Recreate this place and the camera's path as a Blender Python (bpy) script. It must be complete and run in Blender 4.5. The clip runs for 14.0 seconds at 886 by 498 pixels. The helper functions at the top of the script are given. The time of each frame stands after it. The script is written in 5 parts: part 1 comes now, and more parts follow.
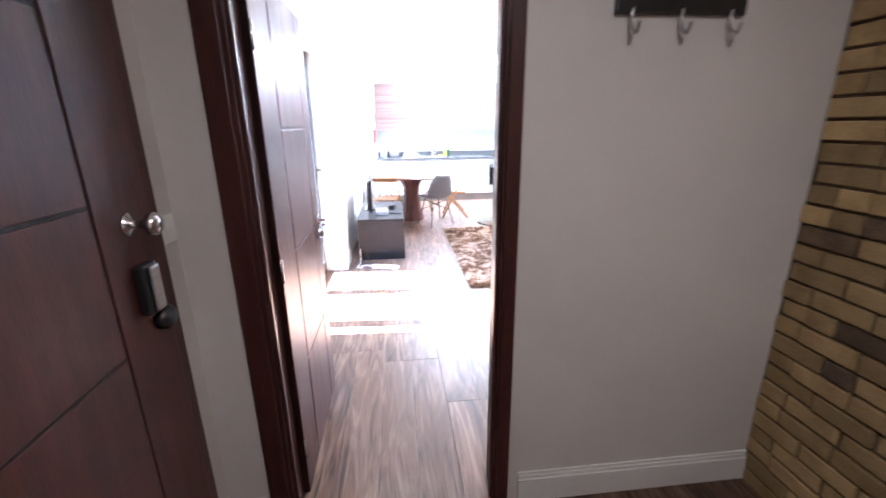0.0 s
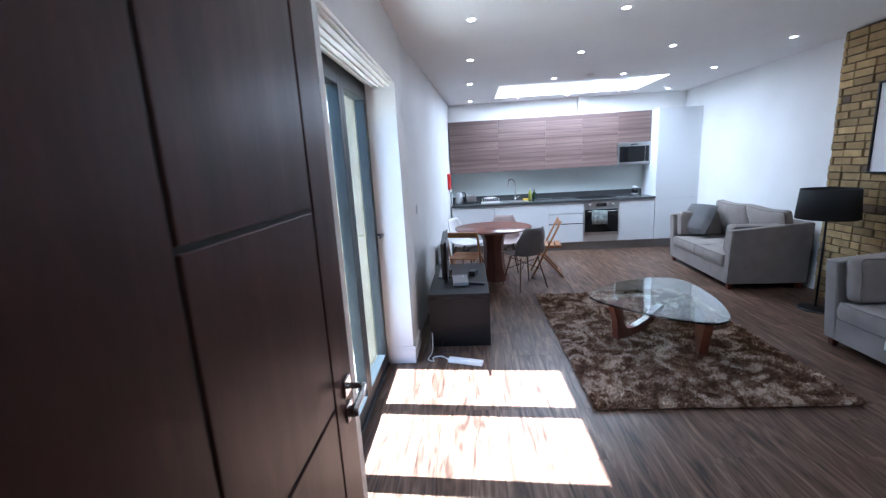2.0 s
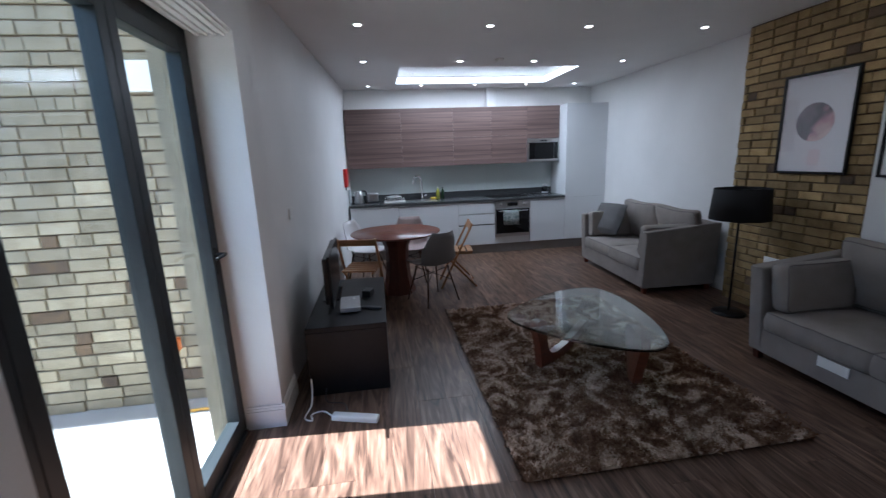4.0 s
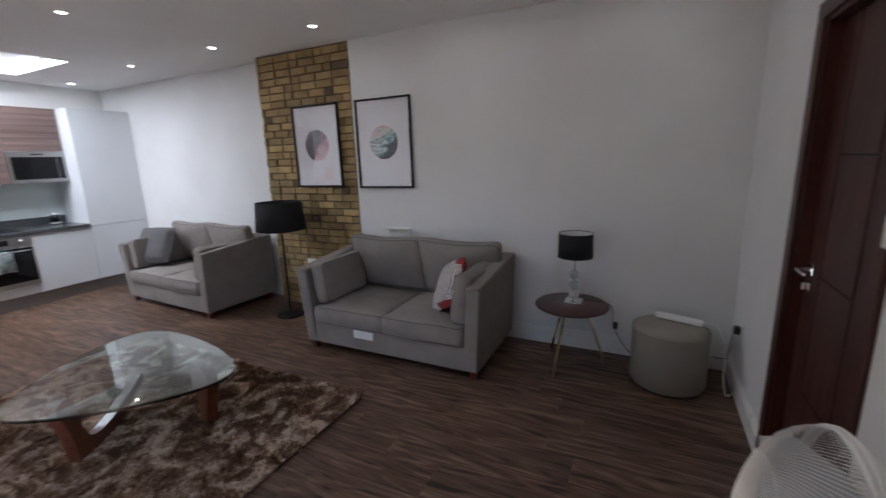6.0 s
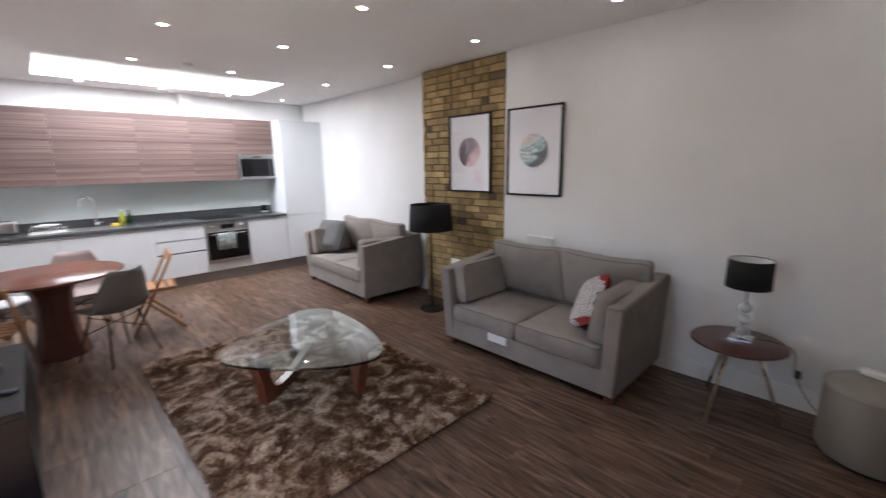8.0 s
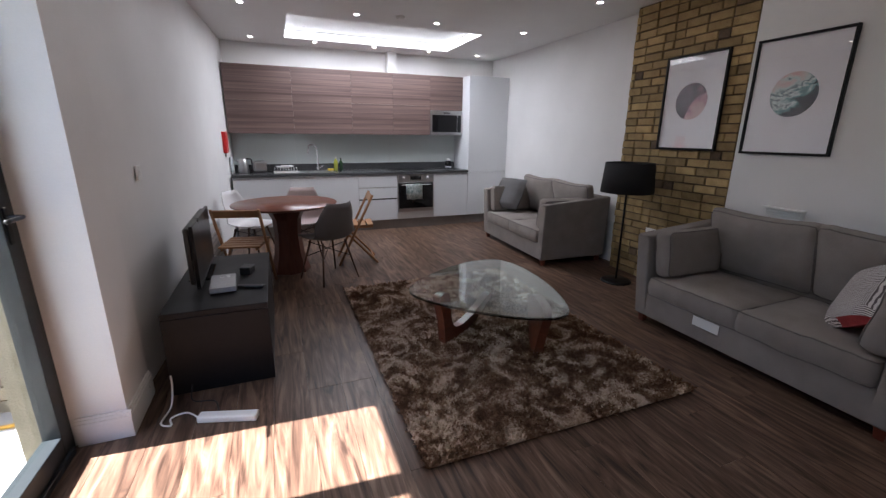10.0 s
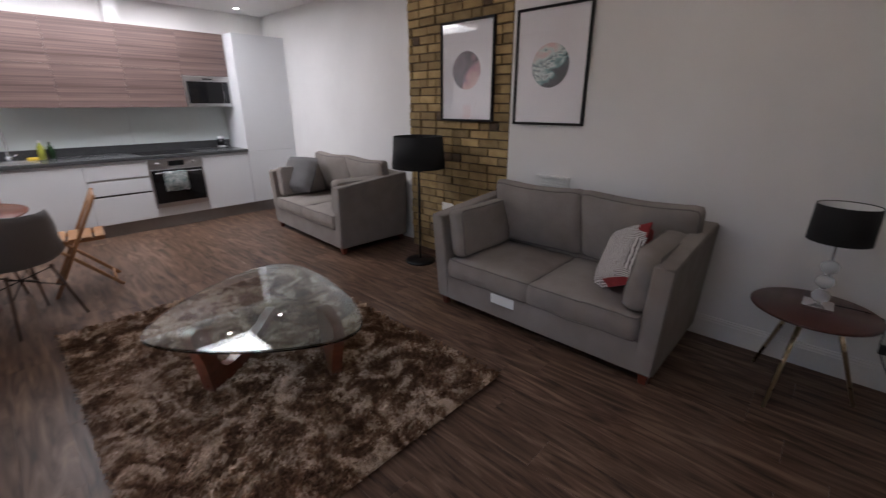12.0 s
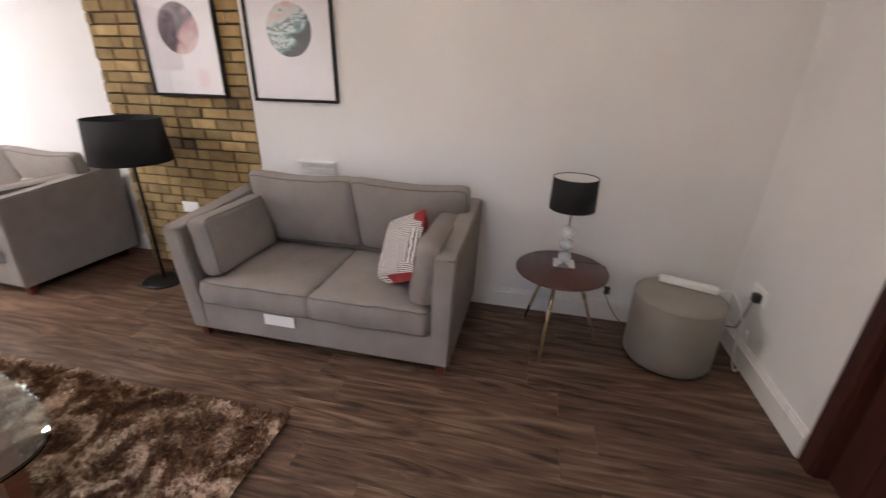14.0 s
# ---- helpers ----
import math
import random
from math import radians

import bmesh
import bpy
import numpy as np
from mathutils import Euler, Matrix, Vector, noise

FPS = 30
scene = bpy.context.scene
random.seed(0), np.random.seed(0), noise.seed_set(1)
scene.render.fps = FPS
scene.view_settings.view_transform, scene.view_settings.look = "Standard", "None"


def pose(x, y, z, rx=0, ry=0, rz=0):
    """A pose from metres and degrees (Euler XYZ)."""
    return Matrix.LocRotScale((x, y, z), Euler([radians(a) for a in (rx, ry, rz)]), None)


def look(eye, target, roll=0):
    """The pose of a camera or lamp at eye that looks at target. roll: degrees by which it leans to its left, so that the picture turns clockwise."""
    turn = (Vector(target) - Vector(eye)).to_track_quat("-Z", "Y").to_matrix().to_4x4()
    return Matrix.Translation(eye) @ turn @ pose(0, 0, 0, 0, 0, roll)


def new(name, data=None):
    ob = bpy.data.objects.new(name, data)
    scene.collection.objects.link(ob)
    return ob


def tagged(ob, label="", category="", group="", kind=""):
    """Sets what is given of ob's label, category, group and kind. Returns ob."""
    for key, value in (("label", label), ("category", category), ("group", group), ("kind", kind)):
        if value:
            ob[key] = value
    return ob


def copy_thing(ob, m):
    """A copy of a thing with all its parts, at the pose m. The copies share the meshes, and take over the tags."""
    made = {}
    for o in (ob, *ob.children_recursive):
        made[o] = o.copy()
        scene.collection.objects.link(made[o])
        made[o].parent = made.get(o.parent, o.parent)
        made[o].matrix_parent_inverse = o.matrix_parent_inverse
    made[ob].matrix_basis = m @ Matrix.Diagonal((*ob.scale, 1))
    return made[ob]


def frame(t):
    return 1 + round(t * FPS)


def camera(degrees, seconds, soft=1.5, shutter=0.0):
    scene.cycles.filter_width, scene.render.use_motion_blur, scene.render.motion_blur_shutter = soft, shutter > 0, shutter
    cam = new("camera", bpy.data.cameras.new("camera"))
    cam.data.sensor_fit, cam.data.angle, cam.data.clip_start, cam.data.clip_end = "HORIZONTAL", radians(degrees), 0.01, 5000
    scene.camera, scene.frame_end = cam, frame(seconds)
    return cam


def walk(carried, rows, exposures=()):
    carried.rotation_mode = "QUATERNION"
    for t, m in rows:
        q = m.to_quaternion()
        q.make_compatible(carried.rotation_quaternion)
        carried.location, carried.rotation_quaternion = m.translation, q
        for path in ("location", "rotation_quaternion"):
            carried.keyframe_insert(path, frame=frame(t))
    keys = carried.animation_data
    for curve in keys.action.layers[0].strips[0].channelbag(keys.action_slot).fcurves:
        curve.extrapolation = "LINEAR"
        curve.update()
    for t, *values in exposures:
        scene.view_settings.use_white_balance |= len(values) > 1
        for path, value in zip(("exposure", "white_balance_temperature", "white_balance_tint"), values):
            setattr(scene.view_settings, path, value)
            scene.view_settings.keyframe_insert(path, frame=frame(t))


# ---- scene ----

# path
cam = camera(93.7, 14.0, 1.3, 0.3)
PATH = [
    (0, (0.245, -0.138, 1.57), (0.449, 1.766, 0.994), -0.7),
    (0.5, (0.171, 0.164, 1.574), (0.074, 2.031, 0.864), 1.1),
    (1, (0.083, 0.561, 1.569), (0.109, 2.464, 0.953), -0.9),
    (1.5, (0.078, 0.861, 1.594), (0.014, 2.82, 1.197), -2.8),
    (2, (0.151, 1.154, 1.645), (0.018, 3.109, 1.247), -3.2),
    (4.3, (0.326, 2.071, 1.594), (0.82, 3.957, 1.15), -1.6),
    (4.5, (0.334, 2.118, 1.612), (1.023, 3.942, 1.168), -1.6),
    (5, (0.381, 2.176, 1.615), (1.463, 3.8, 1.178), -1.3),
    (5.5, (0.459, 2.122, 1.599), (1.925, 3.422, 1.198), -1.9),
    (6, (0.534, 1.998, 1.594), (2.287, 2.862, 1.169), -1.9),
    (6.5, (0.577, 1.892, 1.589), (2.45, 2.461, 1.182), -2.7),
    (7, (0.594, 1.836, 1.602), (2.494, 2.308, 1.192), -3.8),
    (7.5, (0.585, 1.905, 1.622), (2.337, 2.762, 1.178), -2.8),
    (8, (0.498, 1.975, 1.641), (1.864, 3.381, 1.244), -0.9),
    (8.5, (0.415, 2.01, 1.638), (1.23, 3.796, 1.258), -1.0),
    (8.7, (0.392, 2.011, 1.617), (1.006, 3.878, 1.244), -1.2),
    (10.8, (0.503, 2.415, 1.417), (1.441, 4.037, 0.718), 1.2),
    (11, (0.587, 2.449, 1.488), (1.635, 3.985, 0.754), -0.1),
    (11.5, (0.779, 2.48, 1.507), (1.987, 3.941, 0.871), 1.1),
    (12, (0.916, 2.527, 1.485), (2.293, 3.821, 0.829), -0.1),
    (12.5, (1.073, 2.582, 1.542), (2.754, 3.42, 0.856), -1.5),
    (13, (1.148, 2.595, 1.566), (2.974, 2.966, 0.84), -1.2),
    (13.5, (1.202, 2.571, 1.544), (3.026, 2.664, 0.73), 0.5),
    (14, (1.305, 2.65, 1.549), (3.098, 3.052, 0.759), 1.3),
]
walk(cam, [(t, look(eye, target, roll)) for t, eye, target, roll in PATH],
     [(0, 6.95, 5350, 15), (0.5, 6.15, 5200, 13), (1.0, 5.62, 5100, 11), (1.5, 4.67, 5030, 9), (2.2, 3.95, 5120, 9), (4.3, 2.83, 5430, 11), (5.0, 2.83, 5600, 13), (6.0, 3.57, 5900, 14), (7.0, 4.15, 6150, 14), (8.0, 4.13, 6250, 15),
      (8.7, 4.13, 6250, 16), (10.8, 2.71, 6150, 18), (11.5, 2.89, 6250, 19), (12.0, 3.33, 6450, 19), (12.5, 3.61, 6700, 19), (13.0, 3.99, 6750, 20), (14.0, 4.55, 6950, 20)])

# ---- light ----
SUN_EL = radians(54.9)
world = bpy.data.worlds.new("sky")
scene.world = world
world.use_nodes = True
wn = world.node_tree
sky = wn.nodes.new("ShaderNodeTexSky")
sky.sky_type = "NISHITA"
sky.sun_disc = False
sky.sun_elevation = SUN_EL
sky.sun_rotation = radians(270)
wn.nodes["Background"].inputs["Strength"].default_value = 0.085
wn.links.new(sky.outputs[0], wn.nodes["Background"].inputs["Color"])
sun = new("sun", bpy.data.lights.new("sun", "SUN"))
sun.data.energy, sun.data.angle, sun.data.color = 5.0, radians(0.55), (1.0, 0.965, 0.92)
SUN_DIR = Vector((1, -0.068, -math.tan(SUN_EL)))
sun.matrix_world = look(-6 * SUN_DIR, (0, 0, 0))


def area(name, centre, target, sx, sy, watts, colour):
    d = bpy.data.lights.new(name, "AREA")
    d.shape, d.size, d.size_y, d.energy, d.color = "RECTANGLE", sx, sy, watts, colour
    ob = new(name, d)
    ob.matrix_world = look(centre, target)
    return ob


area("skylight_daylight", (1.85, 8.1, 2.795), (1.85, 8.1, 0), 2.356, 1.196, 8.6, (0.93, 0.97, 1.0))
# warm fill added to brighten the closed hall; no fitting known there
area("hall_fill", (0.65, -0.2, 2.43), (0.65, -0.2, 0), 0.25, 0.25, 0.15, (1.0, 0.86, 0.72))


# ---- materials ----
def mat(name, a, b=None, scale=8.0, rough=0.5, metal=0.0, bump=0.0, stretch=(1, 1, 1), fine=60.0, rand=0.0, spec=0.5, coat=0.0, fmix=0.35):
    """Two-tone surface: broad and fine noise mix a and b, with relief."""
    m = bpy.data.materials.new(name)
    m.use_nodes = True
    n, l = m.node_tree.nodes, m.node_tree.links
    p = n["Principled BSDF"]
    p.inputs["Metallic"].default_value = metal
    p.inputs["Specular IOR Level"].default_value = spec
    p.inputs["Coat Weight"].default_value = coat
    p.inputs["Coat Roughness"].default_value = 0.12
    b = b or tuple(c * 0.82 for c in a)
    tc, mp = n.new("ShaderNodeTexCoord"), n.new("ShaderNodeMapping")
    mp.inputs["Scale"].default_value = stretch
    l.new(tc.outputs["Object"], mp.inputs["Vector"])
    n1, n2 = n.new("ShaderNodeTexNoise"), n.new("ShaderNodeTexNoise")
    n1.inputs["Scale"].default_value, n2.inputs["Scale"].default_value = scale, fine
    n1.inputs["Detail"].default_value, n2.inputs["Detail"].default_value = 5, 3
    vec = mp.outputs["Vector"]
    if rand:
        oi, ad, sc = n.new("ShaderNodeObjectInfo"), n.new("ShaderNodeVectorMath"), n.new("ShaderNodeVectorMath")
        sc.operation, sc.inputs[0].default_value = "SCALE", (37.0, 53.0, 71.0)
        l.new(oi.outputs["Random"], sc.inputs["Scale"])
        l.new(vec, ad.inputs[0])
        l.new(sc.outputs[0], ad.inputs[1])
        vec = ad.outputs[0]
    l.new(vec, n1.inputs["Vector"])
    l.new(vec, n2.inputs["Vector"])
    mixf = n.new("ShaderNodeMix")
    mixf.inputs[0].default_value = fmix
    l.new(n1.outputs["Fac"], mixf.inputs[2])
    l.new(n2.outputs["Fac"], mixf.inputs[3])
    ramp = n.new("ShaderNodeValToRGB")
    ramp.color_ramp.elements[0].position, ramp.color_ramp.elements[1].position = 0.35, 0.65
    ramp.color_ramp.elements[0].color, ramp.color_ramp.elements[1].color = (*a, 1), (*b, 1)
    l.new(mixf.outputs[0], ramp.inputs[0])
    col = ramp.outputs[0]
    if rand:
        hsv = n.new("ShaderNodeHueSaturation")
        mr = n.new("ShaderNodeMapRange")
        mr.inputs[3].default_value, mr.inputs[4].default_value = 1 - rand, 1 + rand
        l.new(oi.outputs["Random"], mr.inputs[0])
        l.new(mr.outputs[0], hsv.inputs["Value"])
        l.new(col, hsv.inputs["Color"])
        col = hsv.outputs[0]
    l.new(col, p.inputs["Base Color"])
    rr = n.new("ShaderNodeMapRange")
    rr.inputs[3].default_value, rr.inputs[4].default_value = max(0.02, rough - 0.07), min(1, rough + 0.07)
    l.new(n1.outputs["Fac"], rr.inputs[0])
    l.new(rr.outputs[0], p.inputs["Roughness"])
    if bump:
        bp = n.new("ShaderNodeBump")
        bp.inputs["Strength"].default_value, bp.inputs["Distance"].default_value = bump, 0.004
        l.new(n2.outputs["Fac"], bp.inputs["Height"])
        l.new(bp.outputs[0], p.inputs["Normal"])
    return m


def weave_bump(m, scale, strength):
    """Adds the fine relief of woven threads."""
    n, l = m.node_tree.nodes, m.node_tree.links
    tc, v, bp = n.new("ShaderNodeTexCoord"), n.new("ShaderNodeTexVoronoi"), n.new("ShaderNodeBump")
    v.inputs["Scale"].default_value = scale
    bp.inputs["Strength"].default_value, bp.inputs["Distance"].default_value = strength, 0.002
    l.new(tc.outputs["Object"], v.inputs["Vector"])
    l.new(v.outputs["Distance"], bp.inputs["Height"])
    l.new(bp.outputs[0], n["Principled BSDF"].inputs["Normal"])
    return m


def plain(name, c, rough=0.4, metal=0.0, trans=0.0, ior=1.45, emit=0.0, alpha=1.0):
    m = bpy.data.materials.new(name)
    m.use_nodes = True
    p = m.node_tree.nodes["Principled BSDF"]
    p.inputs["Base Color"].default_value = (*c, 1)
    p.inputs["Roughness"].default_value, p.inputs["Metallic"].default_value = rough, metal
    p.inputs["Transmission Weight"].default_value, p.inputs["IOR"].default_value = trans, ior
    if emit:
        p.inputs["Emission Color"].default_value, p.inputs["Emission Strength"].default_value = (*c, 1), emit
    return m


def pane_glass(name, tint=(0.95, 0.98, 0.97), gloss=0.03):
    """Clear thin pane: see-through with a mirror-like gloss at grazing angles."""
    m = bpy.data.materials.new(name)
    m.use_nodes = True
    n, l = m.node_tree.nodes, m.node_tree.links
    tr, gl, mx, lw = n.new("ShaderNodeBsdfTransparent"), n.new("ShaderNodeBsdfGlossy"), n.new("ShaderNodeMixShader"), n.new("ShaderNodeLayerWeight")
    pw, fr = n.new("ShaderNodeMath"), n.new("ShaderNodeMath")
    tr.inputs[0].default_value = (*tint, 1)
    gl.inputs["Roughness"].default_value = 0.01
    pw.operation, pw.inputs[1].default_value = "POWER", 5.0
    fr.operation, fr.inputs[1].default_value, fr.inputs[2].default_value = "MULTIPLY_ADD", 0.45, gloss
    l.new(lw.outputs["Facing"], pw.inputs[0])
    l.new(pw.outputs[0], fr.inputs[0])
    l.new(fr.outputs[0], mx.inputs[0])
    l.new(tr.outputs[0], mx.inputs[1])
    l.new(gl.outputs[0], mx.inputs[2])
    l.new(mx.outputs[0], n["Material Output"].inputs["Surface"])
    return m


def walnut(name):
    """Walnut boards along y: broad figured bands, fine fibres, and a tone of its own for each board."""
    m = bpy.data.materials.new(name)
    m.use_nodes = True
    n, l = m.node_tree.nodes, m.node_tree.links
    p = n["Principled BSDF"]
    p.inputs["Specular IOR Level"].default_value = 0.25
    tc, oi, sc, ad = n.new("ShaderNodeTexCoord"), n.new("ShaderNodeObjectInfo"), n.new("ShaderNodeVectorMath"), n.new("ShaderNodeVectorMath")
    sc.operation, sc.inputs[0].default_value = "SCALE", (37.0, 53.0, 71.0)
    l.new(oi.outputs["Random"], sc.inputs["Scale"])
    l.new(tc.outputs["Object"], ad.inputs[0])
    l.new(sc.outputs[0], ad.inputs[1])
    noises = []
    for stretch, scale, detail, twist in (((8.0, 0.95, 1), 1.7, 5, 2.2), ((60, 2.2, 1), 2.0, 3, 0.3)):
        mp, ns = n.new("ShaderNodeMapping"), n.new("ShaderNodeTexNoise")
        mp.inputs["Scale"].default_value = stretch
        ns.inputs["Scale"].default_value, ns.inputs["Detail"].default_value, ns.inputs["Distortion"].default_value = scale, detail, twist
        l.new(ad.outputs[0], mp.inputs[0])
        l.new(mp.outputs[0], ns.inputs["Vector"])
        noises.append(ns)
    mx, rp, hs, mr, rr, bp = (n.new(k) for k in ("ShaderNodeMix", "ShaderNodeValToRGB", "ShaderNodeHueSaturation", "ShaderNodeMapRange", "ShaderNodeMapRange", "ShaderNodeBump"))
    mx.inputs[0].default_value = 0.17
    l.new(noises[0].outputs["Fac"], mx.inputs[2])
    l.new(noises[1].outputs["Fac"], mx.inputs[3])
    e = rp.color_ramp.elements
    e[0].position, e[0].color = 0.34, (0.032, 0.0180, 0.0120, 1)
    e[1].position, e[1].color = 0.68, (0.215, 0.140, 0.098, 1)
    e.new(0.47).color = (0.094, 0.055, 0.037, 1)
    e.new(0.55).color = (0.132, 0.080, 0.054, 1)
    l.new(mx.outputs[0], rp.inputs[0])
    mr.inputs[3].default_value, mr.inputs[4].default_value = 0.86, 1.16
    l.new(oi.outputs["Random"], mr.inputs[0])
    l.new(mr.outputs[0], hs.inputs["Value"])
    l.new(rp.outputs[0], hs.inputs["Color"])
    l.new(hs.outputs[0], p.inputs["Base Color"])
    rr.inputs[3].default_value, rr.inputs[4].default_value = 0.42, 0.27
    l.new(mx.outputs[0], rr.inputs[0])
    l.new(rr.outputs[0], p.inputs["Roughness"])
    bp.inputs["Strength"].default_value, bp.inputs["Distance"].default_value = 0.15, 0.003
    l.new(noises[1].outputs["Fac"], bp.inputs["Height"])
    l.new(bp.outputs[0], p.inputs["Normal"])
    return m


WALL = mat("white_paint", (0.77, 0.765, 0.755), (0.71, 0.705, 0.695), 2.0, 0.6, bump=0.06, fine=220)
HALLPAINT = mat("cream_paint", (0.68, 0.65, 0.61), (0.62, 0.59, 0.56), 2.0, 0.65, bump=0.06, fine=220)
CEIL = mat("ceiling_paint", (0.80, 0.80, 0.79), (0.76, 0.76, 0.75), 1.5, 0.75, bump=0.04, fine=200)
TRIM = mat("gloss_trim_paint", (0.80, 0.79, 0.77), (0.74, 0.73, 0.71), 5.0, 0.3)
PLANK = walnut("walnut_laminate")
GAP = plain("dark_gap", (0.02, 0.015, 0.012), 0.8)
BRICK = mat("yellow_stock_brick", (0.41, 0.295, 0.135), (0.255, 0.168, 0.072), 9.0, 0.85, bump=0.8, fine=120, rand=0.32)
BRICKD = mat("burnt_brick", (0.15, 0.098, 0.052), (0.06, 0.042, 0.030), 12.0, 0.8, bump=0.8, fine=120, rand=0.3)
MORTAR = mat("brown_mortar", (0.14, 0.10, 0.06), (0.09, 0.06, 0.038), 30.0, 0.95, bump=0.8, fine=160)
OUTBRICK = mat("weathered_stock_brick", (0.37, 0.32, 0.225), (0.25, 0.21, 0.14), 8.0, 0.9, bump=0.8, fine=110, rand=0.3)
DOORWOOD = mat("dark_mahogany_veneer", (0.074, 0.0245, 0.0180), (0.039, 0.0135, 0.0112), 3.0, 0.40, bump=0.12, stretch=(6, 6, 0.6), fine=30, spec=0.3)
# near-black leaf core: the shade in the door grooves is put into its colour
GROOVE = plain("groove_shadow_line", (0.01, 0.005, 0.004), 0.6)
CHROME = plain("chrome", (0.75, 0.75, 0.77), 0.12, 1.0)
STEEL = mat("brushed_steel", (0.56, 0.56, 0.56), (0.46, 0.46, 0.46), 4.0, 0.32, 1.0, stretch=(1, 1, 20))
BLACKMETAL = plain("black_metal", (0.012, 0.012, 0.013), 0.4, 0.6)
BLACKPL = mat("black_plastic", (0.014, 0.014, 0.015), (0.02, 0.02, 0.021), 20, 0.4)
WHITEPL = plain("white_plastic", (0.78, 0.78, 0.76), 0.35)
FABRIC = mat("grey_taupe_weave", (0.300, 0.266, 0.243), (0.225, 0.200, 0.183), 6.0, 0.92, bump=0.7, fine=420, fmix=0.5, spec=0.2)
weave_bump(FABRIC, 330, 0.5)
FABRICD = mat("slate_grey_weave", (0.15, 0.145, 0.145), (0.11, 0.107, 0.107), 8.0, 0.92, bump=0.7, fine=420, fmix=0.5, spec=0.2)
PIPING = mat("dark_piping", (0.18, 0.158, 0.146), (0.13, 0.115, 0.106), 40, 0.9)
REDWOOD = mat("red_stained_wood", (0.20, 0.055, 0.026), (0.12, 0.032, 0.016), 4.0, 0.3, stretch=(1, 8, 8), fine=40, coat=0.2)
TEAK = mat("beech_wood", (0.42, 0.21, 0.09), (0.30, 0.14, 0.058), 5.0, 0.45, stretch=(1, 1, 0.3), fine=60)
FOOTWOOD = mat("cherry_foot_wood", (0.16, 0.035, 0.018), (0.10, 0.022, 0.012), 8.0, 0.35)
ALU = mat("anthracite_aluminium", (0.014, 0.019, 0.021), (0.019, 0.025, 0.028), 10, 0.42, 0.0, spec=0.35)
GLASS = pane_glass("clear_pane")
ARTGLASS = pane_glass("picture_glazing", (1.0, 1.0, 1.0), 0.07)
GLASSTOP = plain("green_float_glass", (0.80, 0.93, 0.88), 0.0, 0.0, 1.0, 1.5)


# ---- mesh helpers ----
def bm_box(bm, lo, hi, bevel=0.0, seg=2):
    ret = bmesh.ops.create_cube(bm, size=1.0)
    s = [h - l for l, h in zip(lo, hi)]
    c = [(h + l) / 2 for l, h in zip(lo, hi)]
    for v in ret["verts"]:
        v.co = Vector((v.co.x * s[0] + c[0], v.co.y * s[1] + c[1], v.co.z * s[2] + c[2]))
    if bevel:
        es = list({e for v in ret["verts"] for e in v.link_edges})
        bmesh.ops.bevel(bm, geom=es, offset=bevel, segments=seg, affect="EDGES", profile=0.5)


def to_mesh(name, bm, material, smooth=False):
    me = bpy.data.meshes.new(name)
    bm.to_mesh(me)
    bm.free()
    for m in material if isinstance(material, (list, tuple)) else [material]:
        me.materials.append(m)
    if smooth:
        for p in me.polygons:
            p.use_smooth = True
    return me


def part(name, bm, material, parent=None, label="", smooth=False):
    ob = new(name, to_mesh(name, bm, material, smooth))
    ob.parent = parent
    return tagged(ob, label)


def box(name, parent, material, lo, hi, bevel=0.0, label="", seg=2):
    bm = bmesh.new()
    bm_box(bm, lo, hi, bevel, seg)
    return part(name, bm, material, parent, label)


def boxes(name, parent, material, items, bevel=0.0, label=""):
    bm = bmesh.new()
    for lo, hi in items:
        bm_box(bm, lo, hi, bevel)
    return part(name, bm, material, parent, label)


def thing(name, at=(0, 0, 0), rz=0.0, label="", category="", group=""):
    ob = new(name)
    ob.matrix_basis = pose(*at, 0, 0, rz)
    return tagged(ob, label, category, group)


def bm_lathe(bm, profile, n=24, at=(0, 0, 0)):
    """Turned shape from (radius, height) pairs, closed where the radius is 0."""
    rings = []
    for r, z in profile:
        if r <= 1e-6:
            rings.append([bm.verts.new((at[0], at[1], at[2] + z))])
        else:
            rings.append([bm.verts.new((at[0] + r * math.cos(2 * math.pi * i / n), at[1] + r * math.sin(2 * math.pi * i / n), at[2] + z)) for i in range(n)])
    for a, b in zip(rings, rings[1:]):
        for i in range(n):
            j = (i + 1) % n
            if len(a) == 1 and len(b) > 1:
                bm.faces.new((a[0], b[j], b[i]))
            elif len(b) == 1 and len(a) > 1:
                bm.faces.new((a[i], a[j], b[0]))
            elif len(a) > 1:
                bm.faces.new((a[i], a[j], b[j], b[i]))
    bmesh.ops.recalc_face_normals(bm, faces=bm.faces)


def lathe(name, parent, material, profile, n=24, at=(0, 0, 0), label="", smooth=True):
    bm = bmesh.new()
    bm_lathe(bm, profile, n, at)
    return part(name, bm, material, parent, label, smooth)


